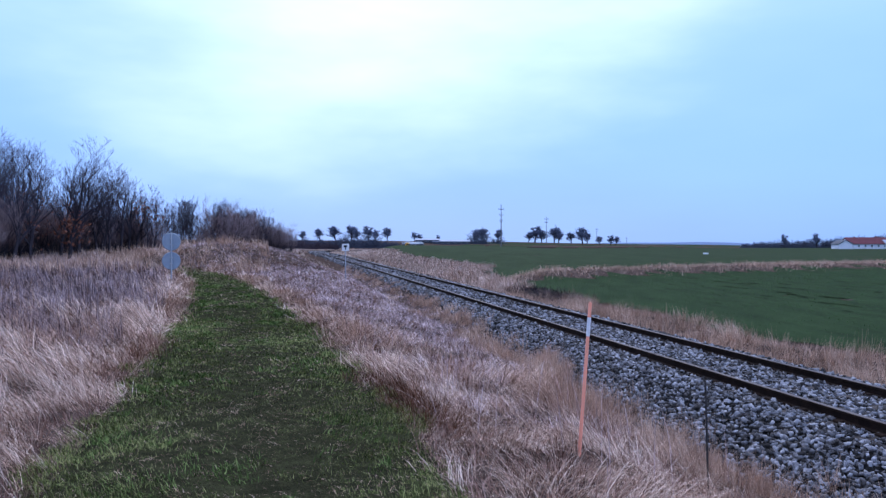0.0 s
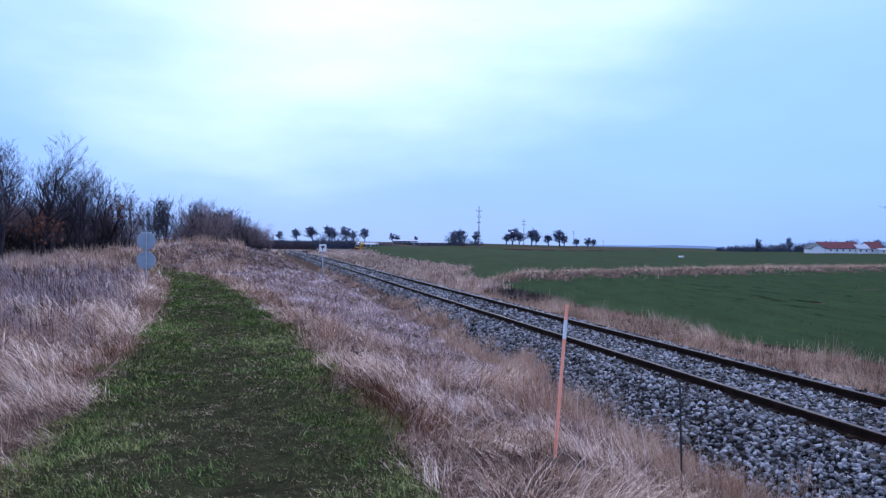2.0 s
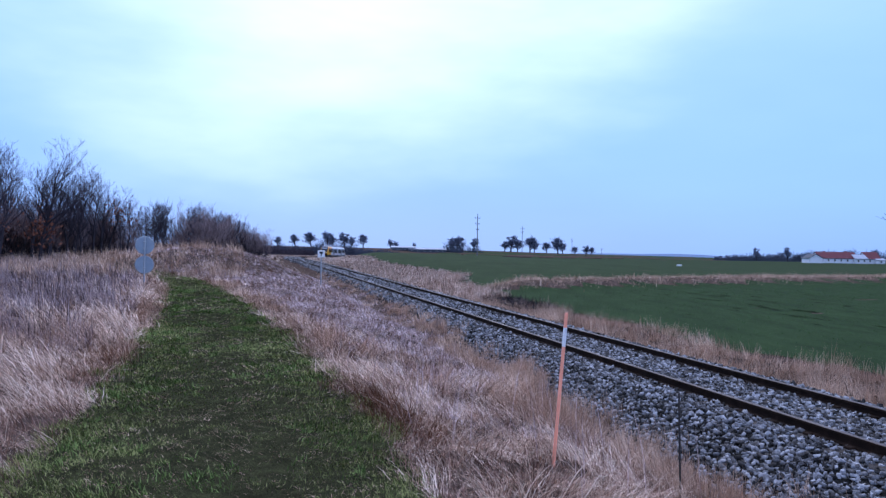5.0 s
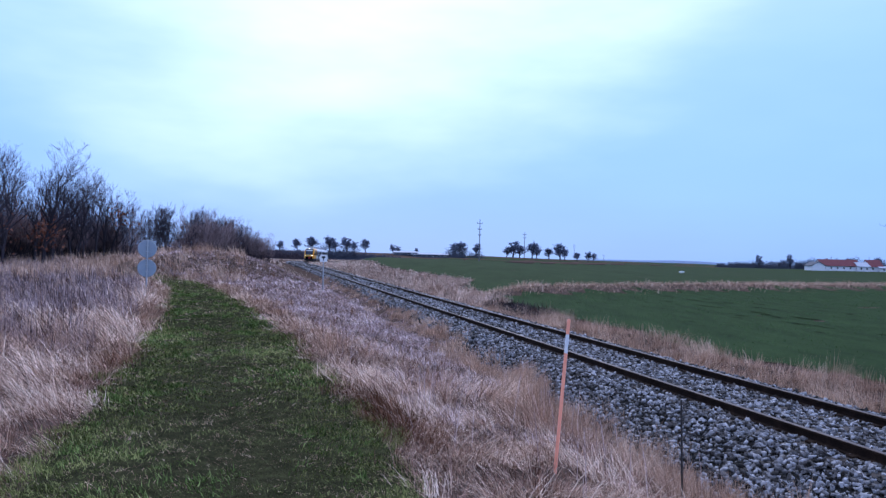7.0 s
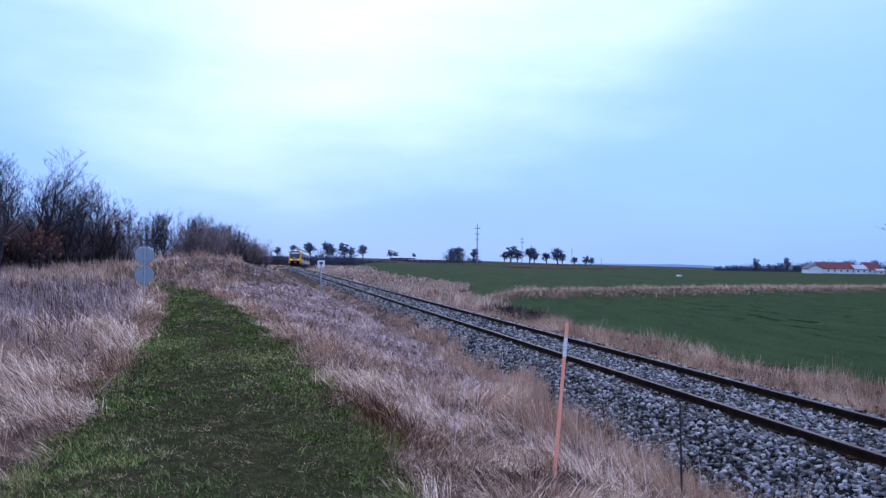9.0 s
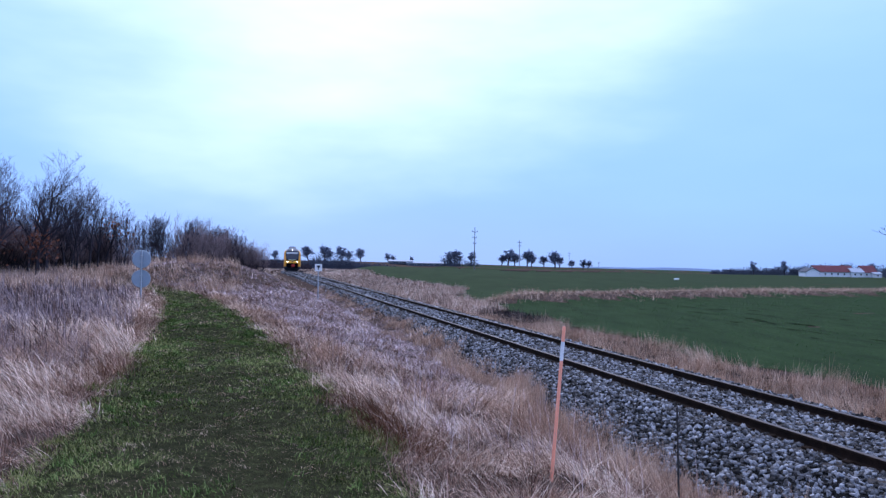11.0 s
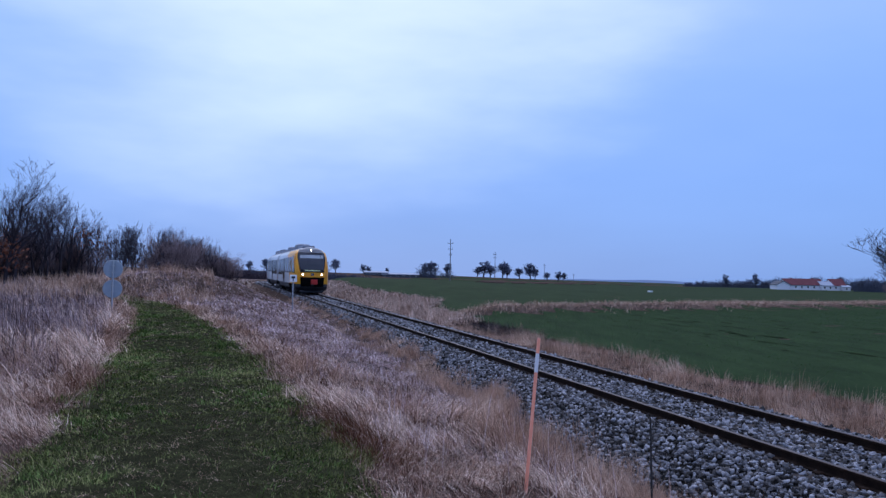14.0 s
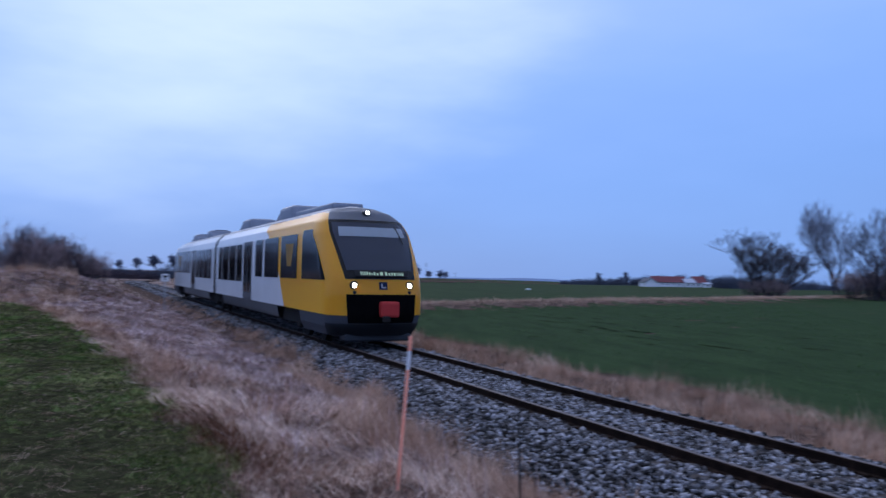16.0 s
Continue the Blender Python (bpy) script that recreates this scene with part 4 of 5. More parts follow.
def brush(name, line, n, h, r, mat, seed, label, deep=14.0, twigs=52):
    """A far belt of wood or hedge: n domed clumps of countless twigs along a line of (x, y) points; h at its two ends."""
    rng = np.random.default_rng(seed)
    L = np.array(line, float)
    t = (np.arange(n) + rng.uniform(0, 1, n)) / n * (len(L) - 1.001)
    i = t.astype(int)
    p = L[i] + (L[i + 1] - L[i]) * (t - i)[:, None]
    p[:, 1] += rng.uniform(-deep / 2, deep / 2, n)
    segs = []
    for k in range(n):
        z0 = ground_at(p[k, 0], p[k, 1]) - 0.3
        f = t[k] / (len(L) - 1)
        hh = (h[0] + (h[1] - h[0]) * f) * rng.uniform(0.68, 1.06)
        w = hh * rng.uniform(0.42, 0.62)
        for _ in range(twigs):
            a, e = rng.uniform(0, 6.283), math.acos(rng.uniform(0, 1))
            q = rng.uniform(0.15, 0.85)
            d = Vector((math.sin(e) * math.cos(a) * w, math.sin(e) * math.sin(a) * w, math.cos(e) * hh * 0.62))
            c = Vector((p[k, 0], p[k, 1], z0 + hh * 0.38))
            s0 = c + d * q
            s0.z = max(z0 + rng.uniform(0, 0.3) * hh, s0.z) if e > 1.1 else s0.z
            segs.append((s0, s0 + d * rng.uniform(0.15, 0.32) + Vector((rng.normal(0, 0.06), 0, rng.uniform(-0.08, 0.08))) * hh, r, r * 0.35, 2))
        for _ in range(twigs // 2):
            b = Vector((p[k, 0] + rng.normal(0, w * 0.5), p[k, 1] + rng.normal(0, w * 0.3), z0))
            segs.append((b, b + Vector((rng.normal(0, 0.1), 0, rng.uniform(0.25, 0.6))) * hh, r * 1.4, r * 0.6, 2))
    return tagged(part(name, seg_mesh(name, segs, mat), mat), label, "woodland", kind="stuff")


def far_line(pxs, d):
    return [((p - 784) / 1386 * d, d) for p in pxs]


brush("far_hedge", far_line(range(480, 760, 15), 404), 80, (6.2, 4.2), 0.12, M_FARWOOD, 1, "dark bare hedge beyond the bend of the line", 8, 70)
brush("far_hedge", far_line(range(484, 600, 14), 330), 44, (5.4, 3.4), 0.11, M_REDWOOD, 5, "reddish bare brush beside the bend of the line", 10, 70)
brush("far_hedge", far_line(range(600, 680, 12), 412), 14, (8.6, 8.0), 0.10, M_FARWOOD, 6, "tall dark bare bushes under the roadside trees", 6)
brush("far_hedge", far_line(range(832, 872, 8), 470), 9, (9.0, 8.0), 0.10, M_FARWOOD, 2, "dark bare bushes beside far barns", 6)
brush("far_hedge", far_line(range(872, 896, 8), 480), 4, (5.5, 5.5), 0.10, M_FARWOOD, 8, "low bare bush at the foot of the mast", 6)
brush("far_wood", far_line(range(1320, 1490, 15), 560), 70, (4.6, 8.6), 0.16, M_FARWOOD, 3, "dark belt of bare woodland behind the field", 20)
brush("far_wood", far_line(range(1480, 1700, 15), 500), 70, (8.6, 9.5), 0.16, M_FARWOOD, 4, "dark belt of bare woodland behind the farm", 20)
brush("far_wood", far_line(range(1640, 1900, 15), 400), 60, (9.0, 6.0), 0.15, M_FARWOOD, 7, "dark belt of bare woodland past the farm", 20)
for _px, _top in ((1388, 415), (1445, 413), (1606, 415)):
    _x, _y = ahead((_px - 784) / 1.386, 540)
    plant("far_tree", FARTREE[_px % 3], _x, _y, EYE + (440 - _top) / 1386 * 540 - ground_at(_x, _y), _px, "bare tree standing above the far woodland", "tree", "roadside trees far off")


def build_hills():
    V, F = [], []
    for i in range(61):
        a = radians(-60 + 130 * i / 60)
        px = 1386 * math.tan(a) if abs(a) < 1.2 else 0
        h = 10 + 12 * math.exp(-((px - 400) / 150) ** 2) + 5 * math.sin(i * 0.9) ** 2
        for r, z in ((2700, -6), (3000, h), (3400, h * 0.6)):
            V.append((math.sin(a) * r, math.cos(a) * r, z))
    for i in range(60):
        for j in range(2):
            F.append((i * 3 + j, i * 3 + 3 + j, i * 3 + 4 + j, i * 3 + 1 + j))
    tagged(part("backdrop", mesh_of("backdrop", V, F, M_HILL, True), M_HILL), "low hills on the horizon, painted blue for haze", "hills", kind="structure")


build_hills()


# ---- far buildings, masts, a white trough ----
def gabled(name, x, y, yaw, length, width, eaves, ridge, wall, roof, label, windows=8, cat="farmhouse"):
    h = tagged(new(name), label, cat)
    h.matrix_basis = pose(x, y, ground_at(x, y) - 0.2, 0, 0, yaw)
    bm = bmesh.new()
    l, w = length / 2, width / 2
    pts = [(-w, 0), (w, 0), (w, eaves), (0, ridge), (-w, eaves)]
    a = [bm.verts.new((-l, u, z)) for u, z in pts]
    b = [bm.verts.new((l, u, z)) for u, z in pts]
    bm.faces.new(a), bm.faces.new(b[::-1])
    for i in range(5):
        bm.faces.new((a[i], b[i], b[(i + 1) % 5], a[(i + 1) % 5]))
    bmesh.ops.recalc_face_normals(bm, faces=bm.faces[:])
    wl = part("wall", bm, wall, h)
    for sx in (-1, 1):
        bm = bmesh.new()
        n = Vector((0, sx * (ridge - eaves), w)).normalized() * 0.12
        q = [Vector((-l - 0.4, sx * (w + 0.4), eaves - 0.4 * (ridge - eaves) / w)), Vector((l + 0.4, sx * (w + 0.4), eaves - 0.4 * (ridge - eaves) / w)), Vector((l + 0.4, 0, ridge)), Vector((-l - 0.4, 0, ridge))]
        lo, hi = [bm.verts.new(v + n * 0.1) for v in q], [bm.verts.new(v + n * 2) for v in q]
        bm.faces.new(lo), bm.faces.new(hi)
        for i in range(4):
            bm.faces.new((lo[i], lo[(i + 1) % 4], hi[(i + 1) % 4], hi[i]))
        bmesh.ops.recalc_face_normals(bm, faces=bm.faces[:])
        part("roof", bm, roof, h)
    for i in range(windows):
        xx = -l + length * (i + 0.5) / windows
        wd = part("window", box(xx - 0.55, xx + 0.55, -w - 0.04, -w + 0.05, eaves * 0.38, eaves * 0.80, 0.02), M_WHITE, h)
        part("pane", box(xx - 0.45, xx + 0.45, -w - 0.06, -w - 0.03, eaves * 0.42, eaves * 0.76), M_PANE, wd)
    return h


def build_far_things():
    d = 430
    farm = lambda px, dd=0: ahead((px - 784) / 1.386, d + dd)
    x, y = farm(1529)
    f = gabled("farmhouse", x, y, -2, 21, 9, 3.0, 6.3, M_LIME, M_TILE, "long white farmhouse with a red tiled roof", 6)
    part("chimney", box(-6, -5.2, -0.4, 0.4, 6.0, 7.0, 0.03), M_TILE, f)
    part("chimney", box(6, 6.8, -0.4, 0.4, 6.0, 7.0, 0.03), M_TILE, f)
    x, y = farm(1489, -9)
    gabled("outbuilding", x, y, 88, 9, 7.2, 2.9, 4.9, M_LIME, M_DARKROOF, "small white gabled outbuilding beside the farmhouse", 2)
    x, y = farm(1572, -3)
    gabled("outbuilding", x, y, -2, 6.4, 8, 2.9, 5.0, M_LIME, M_PALEROOF, "white link building with a grey roof between two farm wings", 2)
    x, y = farm(1593)
    gabled("barn", x, y, -2, 7.4, 9, 3.0, 6.6, M_LIME, M_TILE, "white barn with a red roof beside the farmhouse", 2, "barn")
    x, y = farm(1610, -4)
    gabled("shed", x, y, -2, 4.4, 6, 2.2, 3.2, M_LIME, M_PALEROOF, "low white shed at the end of the farm", 1, "shed")
    for px, ln, e, r in ((755, 14, 1.6, 2.3), (797, 22, 1.7, 2.5)):
        x, y = ahead((px - 784) / 1.386, 470)
        gabled("barn", x, y, 4, ln, 10, e, r, M_DARKROOF, M_PALEROOF, "long low barn with a pale grey sheet roof", 6, "barn")
    for px, top, d, arms in ((886, 363, 420, 2), (966, 384, 560, 1), (1055, 404, 900, 1), (1108, 421, 1100, 1)):
        x, y = ahead((px - 784) / 1.386, d)
        z = ground_at(x, y)
        h = EYE + (440 - top) / 1386 * d - z
        m = tagged(new("power_mast"), "slender grey power line mast with cross-arms in the field", "power mast", "masts of the power line")
        m.matrix_basis = pose(x, y, z, 0, 0, 25)
        r = 0.34 if d < 500 else 0.27
        part("mast", rod((0, 0, -1), (0, 0, h), r, r * 0.5, 8), M_CONCRETE, m)
        for k in range(arms + 1):
            zz = h * (0.90 - 0.13 * k)
            arm = part("cross_arm", box(-1.7 + 0.4 * k, 1.7 - 0.4 * k, -0.12, 0.12, zz - 0.12, zz + 0.12, 0.02), M_CONCRETE, m)
            for xx in (-1.5 + 0.4 * k, 1.5 - 0.4 * k):
                part("insulator", rod((xx, 0, zz + 0.1), (xx, 0, zz + 0.75), 0.12, 0.08, 8), M_CONCRETE, arm)
    x, y = ahead((1248 - 784) / 1.386, 205)
    w = tagged(new("bale"), "white plastic-wrapped bale lying in the green field", "bale")
    w.matrix_basis = pose(x, y, ground_at(x, y) + 0.02, 0, 0, 12)
    part("bale_body", box(-0.55, 0.55, -0.45, 0.45, 0, 0.46, 0.14, 3), M_WRAP, w)
    part("strap", box(-0.08, 0.08, -0.46, 0.46, -0.004, 0.47, 0.13, 2), M_BLIND, w)


build_far_things()


# ---- grass, weeds and crop: countless blades ----
RNG = np.random.default_rng(12)


def blades(name, s, l, height, width, lean, yaw, mat, label, cat, curl=0.6, lift=0.0, joints=2):
    """One mesh of bent blades rooted on the land at (s, l), each of a few joints."""
    n = len(s)
    x, y = world_of(s, l)
    p = np.stack([x, y, land(s, l) - 0.015 + lift], 1)
    turn = yaw + np.pi / 2 + RNG.normal(0, 0.6, n)
    wv = np.stack([np.cos(turn), np.sin(turn), np.zeros(n)], 1) * (width / 2)[:, None]
    up = np.array([0, 0, 1.0])
    bend = RNG.normal(0, 0.25, n)
    ring = [p - wv, p + wv]
    for k in range(joints):
        t = (k + 0.5) / joints
        a = np.minimum(lean * (1 - curl * 0.5 + 1.5 * curl * t), 1.75)
        w = yaw + bend * (t - 0.5)
        d = np.stack([np.cos(w), np.sin(w), np.zeros(n)], 1)
        p = p + (d * np.sin(a)[:, None] + up * np.cos(a)[:, None]) * (height / joints)[:, None]
        f = 0.8 - 0.35 * t
        ring += [p - wv * f, p + wv * f] if k < joints - 1 else [p]
    nv = 2 * joints + 1
    V = np.stack(ring, 1).reshape(-1, 3)
    loops, starts, at = [], [], 0
    for k in range(joints):
        q = [2 * k, 2 * k + 1, 2 * k + 3, 2 * k + 2] if k < joints - 1 else [2 * k, 2 * k + 1, 2 * k + 2]
        starts.append(at)
        loops += q
        at += len(q)
    me = bpy.data.meshes.new(name)
    me.vertices.add(nv * n)
    me.vertices.foreach_set("co", V.ravel())
    me.loops.add(at * n)
    me.loops.foreach_set("vertex_index", ((np.arange(n) * nv)[:, None] + np.array([loops])).ravel())
    me.polygons.add(joints * n)
    me.polygons.foreach_set("loop_start", (np.arange(n)[:, None] * at + np.array([starts])).ravel())
    me.materials.append(mat)
    me.update(calc_edges=True)
    return tagged(part(name, me, mat), label, cat, kind="stuff")


def lie(s, l):
    """The way the fallen grass is combed, in swirls a metre or two across."""
    return -2.2 + 0.9 * np.sin(s * 0.9 + l * 1.3) + 0.8 * np.sin(s * 2.3 - l * 1.7 + 1.0) + 0.5 * np.sin(s * 0.4 - l * 3.1)


def tufts(area, per, n_blades, spread, comb=0.6, mix=0.9):
    """Roots in clumps: area is a list of (s0, s1, l-low fn, l-high fn); per = clumps a square metre; mix: how far clumps stray from the lie."""
    S, Ls, Yaw = [], [], []
    for s0, s1, lo, hi in area:
        w = np.mean([max(hi(q) - lo(q), 0) for q in np.linspace(s0, s1, 9)])
        n = int(per * (s1 - s0) * w)
        s = RNG.uniform(s0, s1, n)
        a, b = np.array([lo(q) for q in s]), np.array([hi(q) for q in s])
        l = a + (b - a) * RNG.random(n)
        ok = b > a
        s, l = s[ok], l[ok]
        yaw = lie(s, l) + RNG.normal(0, mix, len(s))
        S.append(np.repeat(s, n_blades)), Ls.append(np.repeat(l, n_blades)), Yaw.append(np.repeat(yaw, n_blades))
    s, l, yaw = np.concatenate(S), np.concatenate(Ls), np.concatenate(Yaw)
    n = len(s)
    return s + RNG.normal(0, spread, n), l + RNG.normal(0, spread, n), yaw + RNG.normal(0, comb, n)


def edge_r(s):
    return float(path_mid(s) + path_half(s)) + 0.12 * math.sin(s * 1.9) + 0.08 * math.sin(s * 4.7)


def edge_l(s):
    return float(path_mid(s) - path_half(s)) + 0.12 * math.sin(s * 1.6 + 1) + 0.08 * math.sin(s * 4.1)


TOE = CL - 2.45
out_l = lambda s: min(-0.36 * s - 1.6, edge_l(s) - 4.0)
NEAR = ((-16.0, 2.0, 5, 24, 0.012), (2.0, 9.0, 34, 38, 0.0038), (9.0, 16.0, 26, 30, 0.006), (16.0, 30.0, 13, 20, 0.011), (30.0, 62.0, 4.5, 16, 0.022))


def toe(s):
    """Where the grass meets the ballast: it creeps up the shoulder farther along."""
    return CL + float(shoulder(s)) + 0.16 * math.sin(s * 1.9) + 0.1 * math.sin(s * 4.3 + 1)


for s0, s1, per, nb, wd in NEAR:
    # pale fallen grass on both sides of the path, with dark hollows between the swaths
    s, l, yaw = tufts([(s0, s1, edge_r, lambda q: TOE - 0.5), (s0, s1, out_l, edge_l)], per, nb, 0.06, 0.36, 0.7)
    off_r, off_l = l - (path_mid(s) + path_half(s)), path_mid(s) - path_half(s) - l
    wx, wy = world_of(s, l)
    hump = 0.78 + 0.55 * ripple(wx, wy) + 0.4 * ripple(wx * 2.3 + 5, wy * 2.1)
    hollow = ripple(wx * 1.7 + 3, wy * 1.5 - 1) + 0.6 * ripple(wx * 3.9, wy * 3.3 + 4)
    thin = np.where(off_r > 0, 0.8 * sstep(0.8, 1.7, off_r) * sstep(8, 13, s), 0.7 * sstep(0.7, 1.8, off_l) * sstep(12, 19, s))
    thin = np.where((off_r > 0) & (s < 10), np.maximum(thin, 0.95 * sstep(TOE - 1.8, TOE - 1.0, l)), thin)
    thin = np.where((off_r > 0) & (off_r < 0.5) & (s > 6.9) & (s < 8.9), 0.85, thin)
    ok = (RNG.random(len(s)) > thin) & (hollow + RNG.normal(0, 0.12, len(s)) > np.where(s < 9.5, -0.34, -0.6))
    s, l, yaw, hump, edge = s[ok], l[ok], yaw[ok], np.clip(hump[ok], 0.25, 1.5), np.maximum(off_r, off_l)[ok]
    n = len(s)
    hh = RNG.uniform(0.25, 0.85, n) * (0.5 + 0.5 * sstep(0.0, 0.45, edge)) * hump * np.where(s < 10, 0.85, 1.0) * (1 - 0.5 * sstep(11, 18, s) * (off_r[ok] > 0)) * (1 - 0.55 * np.exp(-((s - 6.5) ** 2 + (l - 2.65) ** 2) / 0.35))
    blades("dry_grass", s, l, hh, RNG.uniform(0.6, 1.5, n) * wd, RNG.uniform(0.6, 1.35, n), yaw, M_BLADE, "pale tan dead grass lying in combed tangled wisps", "dry grass", 0.7, joints=3 if 2 <= s0 < 10 else 2)
    # brown litter beneath the pale wisps
    s, l, yaw = tufts([(s0, s1, edge_r, lambda q: TOE - 0.4), (s0, s1, out_l, edge_l)], per * 0.8, nb // 2, 0.09)
    n = len(s)
    flat = (s > 10) & (l > path_mid(s) + path_half(s) + 1.0)
    blades("grass_litter", s, l, RNG.uniform(0.08, 0.30, n) * np.where(flat, 0.5, 1.0), RNG.uniform(0.7, 1.6, n) * wd * 1.2, RNG.uniform(0.2, 1.4, n), yaw, M_LITTER, "short brown litter beneath the dead grass", "dry grass")
    # finer, rust-tinted grass that stands by the ballast
    s, l, yaw = tufts([(s0, s1, lambda q: TOE - 1.3 + 0.35 * math.sin(q * 1.1) if q < 12 else toe(q) - 0.8 - 0.3 * math.sin(q * 0.8), toe)], per * (1.0 if s0 < 9 else 2.0), nb, 0.07)
    n = len(s)
    bushy = np.clip(0.8 + 0.6 * ripple(s * 1.4, l * 1.6 + 2), 0.25, 1.4)
    blades("rusty_grass", s, l, RNG.uniform(0.18, 0.55, n) * bushy * (1 - 0.5 * sstep(12, 36, s)), RNG.uniform(0.5, 1.1, n) * wd, RNG.uniform(0.05, 0.85, n), yaw, M_RUSTBLADE, "upright rust-tinted dry grass beside the ballast", "dry grass")

# tan tufts that line the path farther along, with dark gaps
s, l, yaw = tufts([(9, 34, edge_r, lambda q: edge_r(q) + 0.75), (9, 30, lambda q: edge_l(q) - 0.5, edge_l)], 9, 26, 0.09, 0.5)
ok = ripple(s * 1.3, l * 2.0 + 1) + 0.6 * ripple(s * 3.1 + 1, l * 3.0) > -0.25
s, l, yaw = s[ok], l[ok], yaw[ok]
n = len(s)
blades("dry_grass", s, l, RNG.uniform(0.15, 0.5, n), RNG.uniform(0.5, 1.2, n) * (0.004 + 0.0004 * s), RNG.uniform(0.5, 1.4, n), yaw, M_RUSTBLADE, "tan dead tufts lining the footpath", "dry grass", 0.7)

# russet dead fronds at the path's edge
s, l, yaw = tufts([(6.9, 9.2, lambda q: edge_r(q) + 0.05, lambda q: edge_r(q) + 0.5), (11.0, 11.6, lambda q: edge_l(q) - 0.6, lambda q: edge_l(q) - 0.1)], 50, 30, 0.08)
n = len(s)
blades("dead_fronds", s, l, RNG.uniform(0.12, 0.40, n), RNG.uniform(0.004, 0.011, n), RNG.uniform(0.4, 1.5, n), yaw, M_RUSSET, "dark russet dead fronds at the path edge", "weeds")

# ragged rusty tufts that creep into the ballast
s, l, yaw = tufts([(3.4, 12.0, lambda q: TOE - 0.1, lambda q: TOE + 0.5)], 16, 26, 0.07)
ok = ripple(s * 1.3 + 0.4, l * 1.1) > -0.02
s, l, yaw = s[ok], l[ok], yaw[ok]
n = len(s)
blades("rusty_grass", s, l, RNG.uniform(0.12, 0.42, n), RNG.uniform(0.003, 0.006, n), RNG.uniform(0.1, 1.0, n), yaw, M_RUSTBLADE, "ragged rusty tufts creeping into the ballast", "dry grass")

# withered weeds: low and mauve between path and track, tall stalks on the other side
for s0, s1, per, nb, wd in ((8, 18, 60, 9, 0.006), (18, 34, 34, 9, 0.011), (34, 62, 12, 8, 0.022)):
    s, l, yaw = tufts([(s0, s1, lambda q: edge_r(q) + 0.8, lambda q: toe(q) - 0.4)], per, nb, 0.12, 0.9)
    n = len(s)
    low = np.clip(0.8 + 0.7 * ripple(s * 0.9, l * 1.2), 0.3, 1.5)
    blades("withered_weeds", s, l, RNG.uniform(0.10, 0.30, n) * low, RNG.uniform(0.8, 1.8, n) * wd, RNG.uniform(0.6, 1.5, n), yaw, M_WEED, "low mauve-grey withered weeds between path and track", "weeds", 0.3)
    s, l, yaw = tufts([(s0, s1, out_l, lambda q: edge_l(q) - 0.7)], per * 0.32, nb, 0.09, 0.9)
    n = len(s)
    blades("withered_weeds", s, l, RNG.uniform(0.2, 0.72, n) * sstep(7, 14, s) * np.clip(0.8 + 0.8 * ripple(s * 0.8, l * 0.9), 0.25, 1.4), RNG.uniform(0.6, 1.3, n) * wd, RNG.uniform(0.0, 0.95, n), yaw, M_WEEDTALL, "grey-brown withered weed stalks among dead grass", "weeds", 0.3)
# dark seed-headed stalks among the pale ones
s, l, yaw = tufts([(12, 40, out_l, lambda q: edge_l(q) - 1.2)], 3.0, 6, 0.12)
ok = ripple(s * 0.6 + 2, l * 0.7) > 0.12
s, l, yaw = s[ok], l[ok], yaw[ok]
n = len(s)
blades("dead_stems", s, l, RNG.uniform(0.3, 0.85, n), RNG.uniform(0.010, 0.022, n) * (0.5 + s / 40), RNG.uniform(0.0, 0.6, n), yaw, M_STALK, "dark dead weed stalks standing in pale grass", "weeds", 0.2)

# far rough ground, the mound and the verge beyond
s, l, yaw = tufts([(60, 125, lambda q: -0.36 * q, lambda q: CL + float(swing(q)) - 2.5)], 0.55, 9, 0.3)
n = len(s)
low = 0.35 + 0.65 * sstep(4, 12, CL + swing(s) - l)
blades("dry_grass", s, l, RNG.uniform(0.25, 0.65, n) * low, RNG.uniform(0.02, 0.05, n), RNG.uniform(0.3, 1.2, n), yaw, M_BLADE, "pale dead grass on the far rough ground", "dry grass")
s, l, yaw = tufts([(38, 60, lambda q: -0.33 * q - 2.0, lambda q: 0.5 - 0.02 * q)], 3.5, 9, 0.15)
n = len(s)
blades("rusty_grass", s, l, RNG.uniform(0.3, 0.8, n), RNG.uniform(0.012, 0.03, n), RNG.uniform(0.1, 1.0, n), yaw, M_RUSTBLADE, "tawny dead grass over the low mound", "dry grass")

# dark patches of dead weeds in the pale grass
s, l, yaw = tufts([(10, 24, lambda q: edge_r(q) + 0.6, lambda q: TOE - 0.9), (24, 50, lambda q: edge_r(q) + 0.6, lambda q: TOE - 0.9), (14, 40, out_l, lambda q: edge_l(q) - 0.5)], 2.2, 12, 0.12)
ok = ripple(s * 0.55 + 1.7, l * 0.8) > 0.16
s, l, yaw = s[ok], l[ok], yaw[ok]
n = len(s)
blades("dead_fronds", s, l, RNG.uniform(0.1, 0.32, n), RNG.uniform(0.008, 0.02, n) * (0.5 + s / 30), RNG.uniform(0.1, 1.3, n), yaw, M_RUSSET, "patches of dark brown dead weeds in pale grass", "weeds")

# dark dead weeds where the verge meets the tip of the field
s, l, yaw = tufts([(28.5, 36, lambda q: CL + 3.0, lambda q: CL + 5.0)], 6.0, 14, 0.2)
n = len(s)
blades("dead_fronds", s, l, RNG.uniform(0.15, 0.45, n), RNG.uniform(0.015, 0.035, n), RNG.uniform(0.3, 1.4, n), yaw, M_STALK, "dark dead weeds at the tip of the field", "weeds")

# thin dead stems that stand out of the grass
s, l = RNG.uniform(5, 16, 120), RNG.uniform(0.9, 4.6, 120)
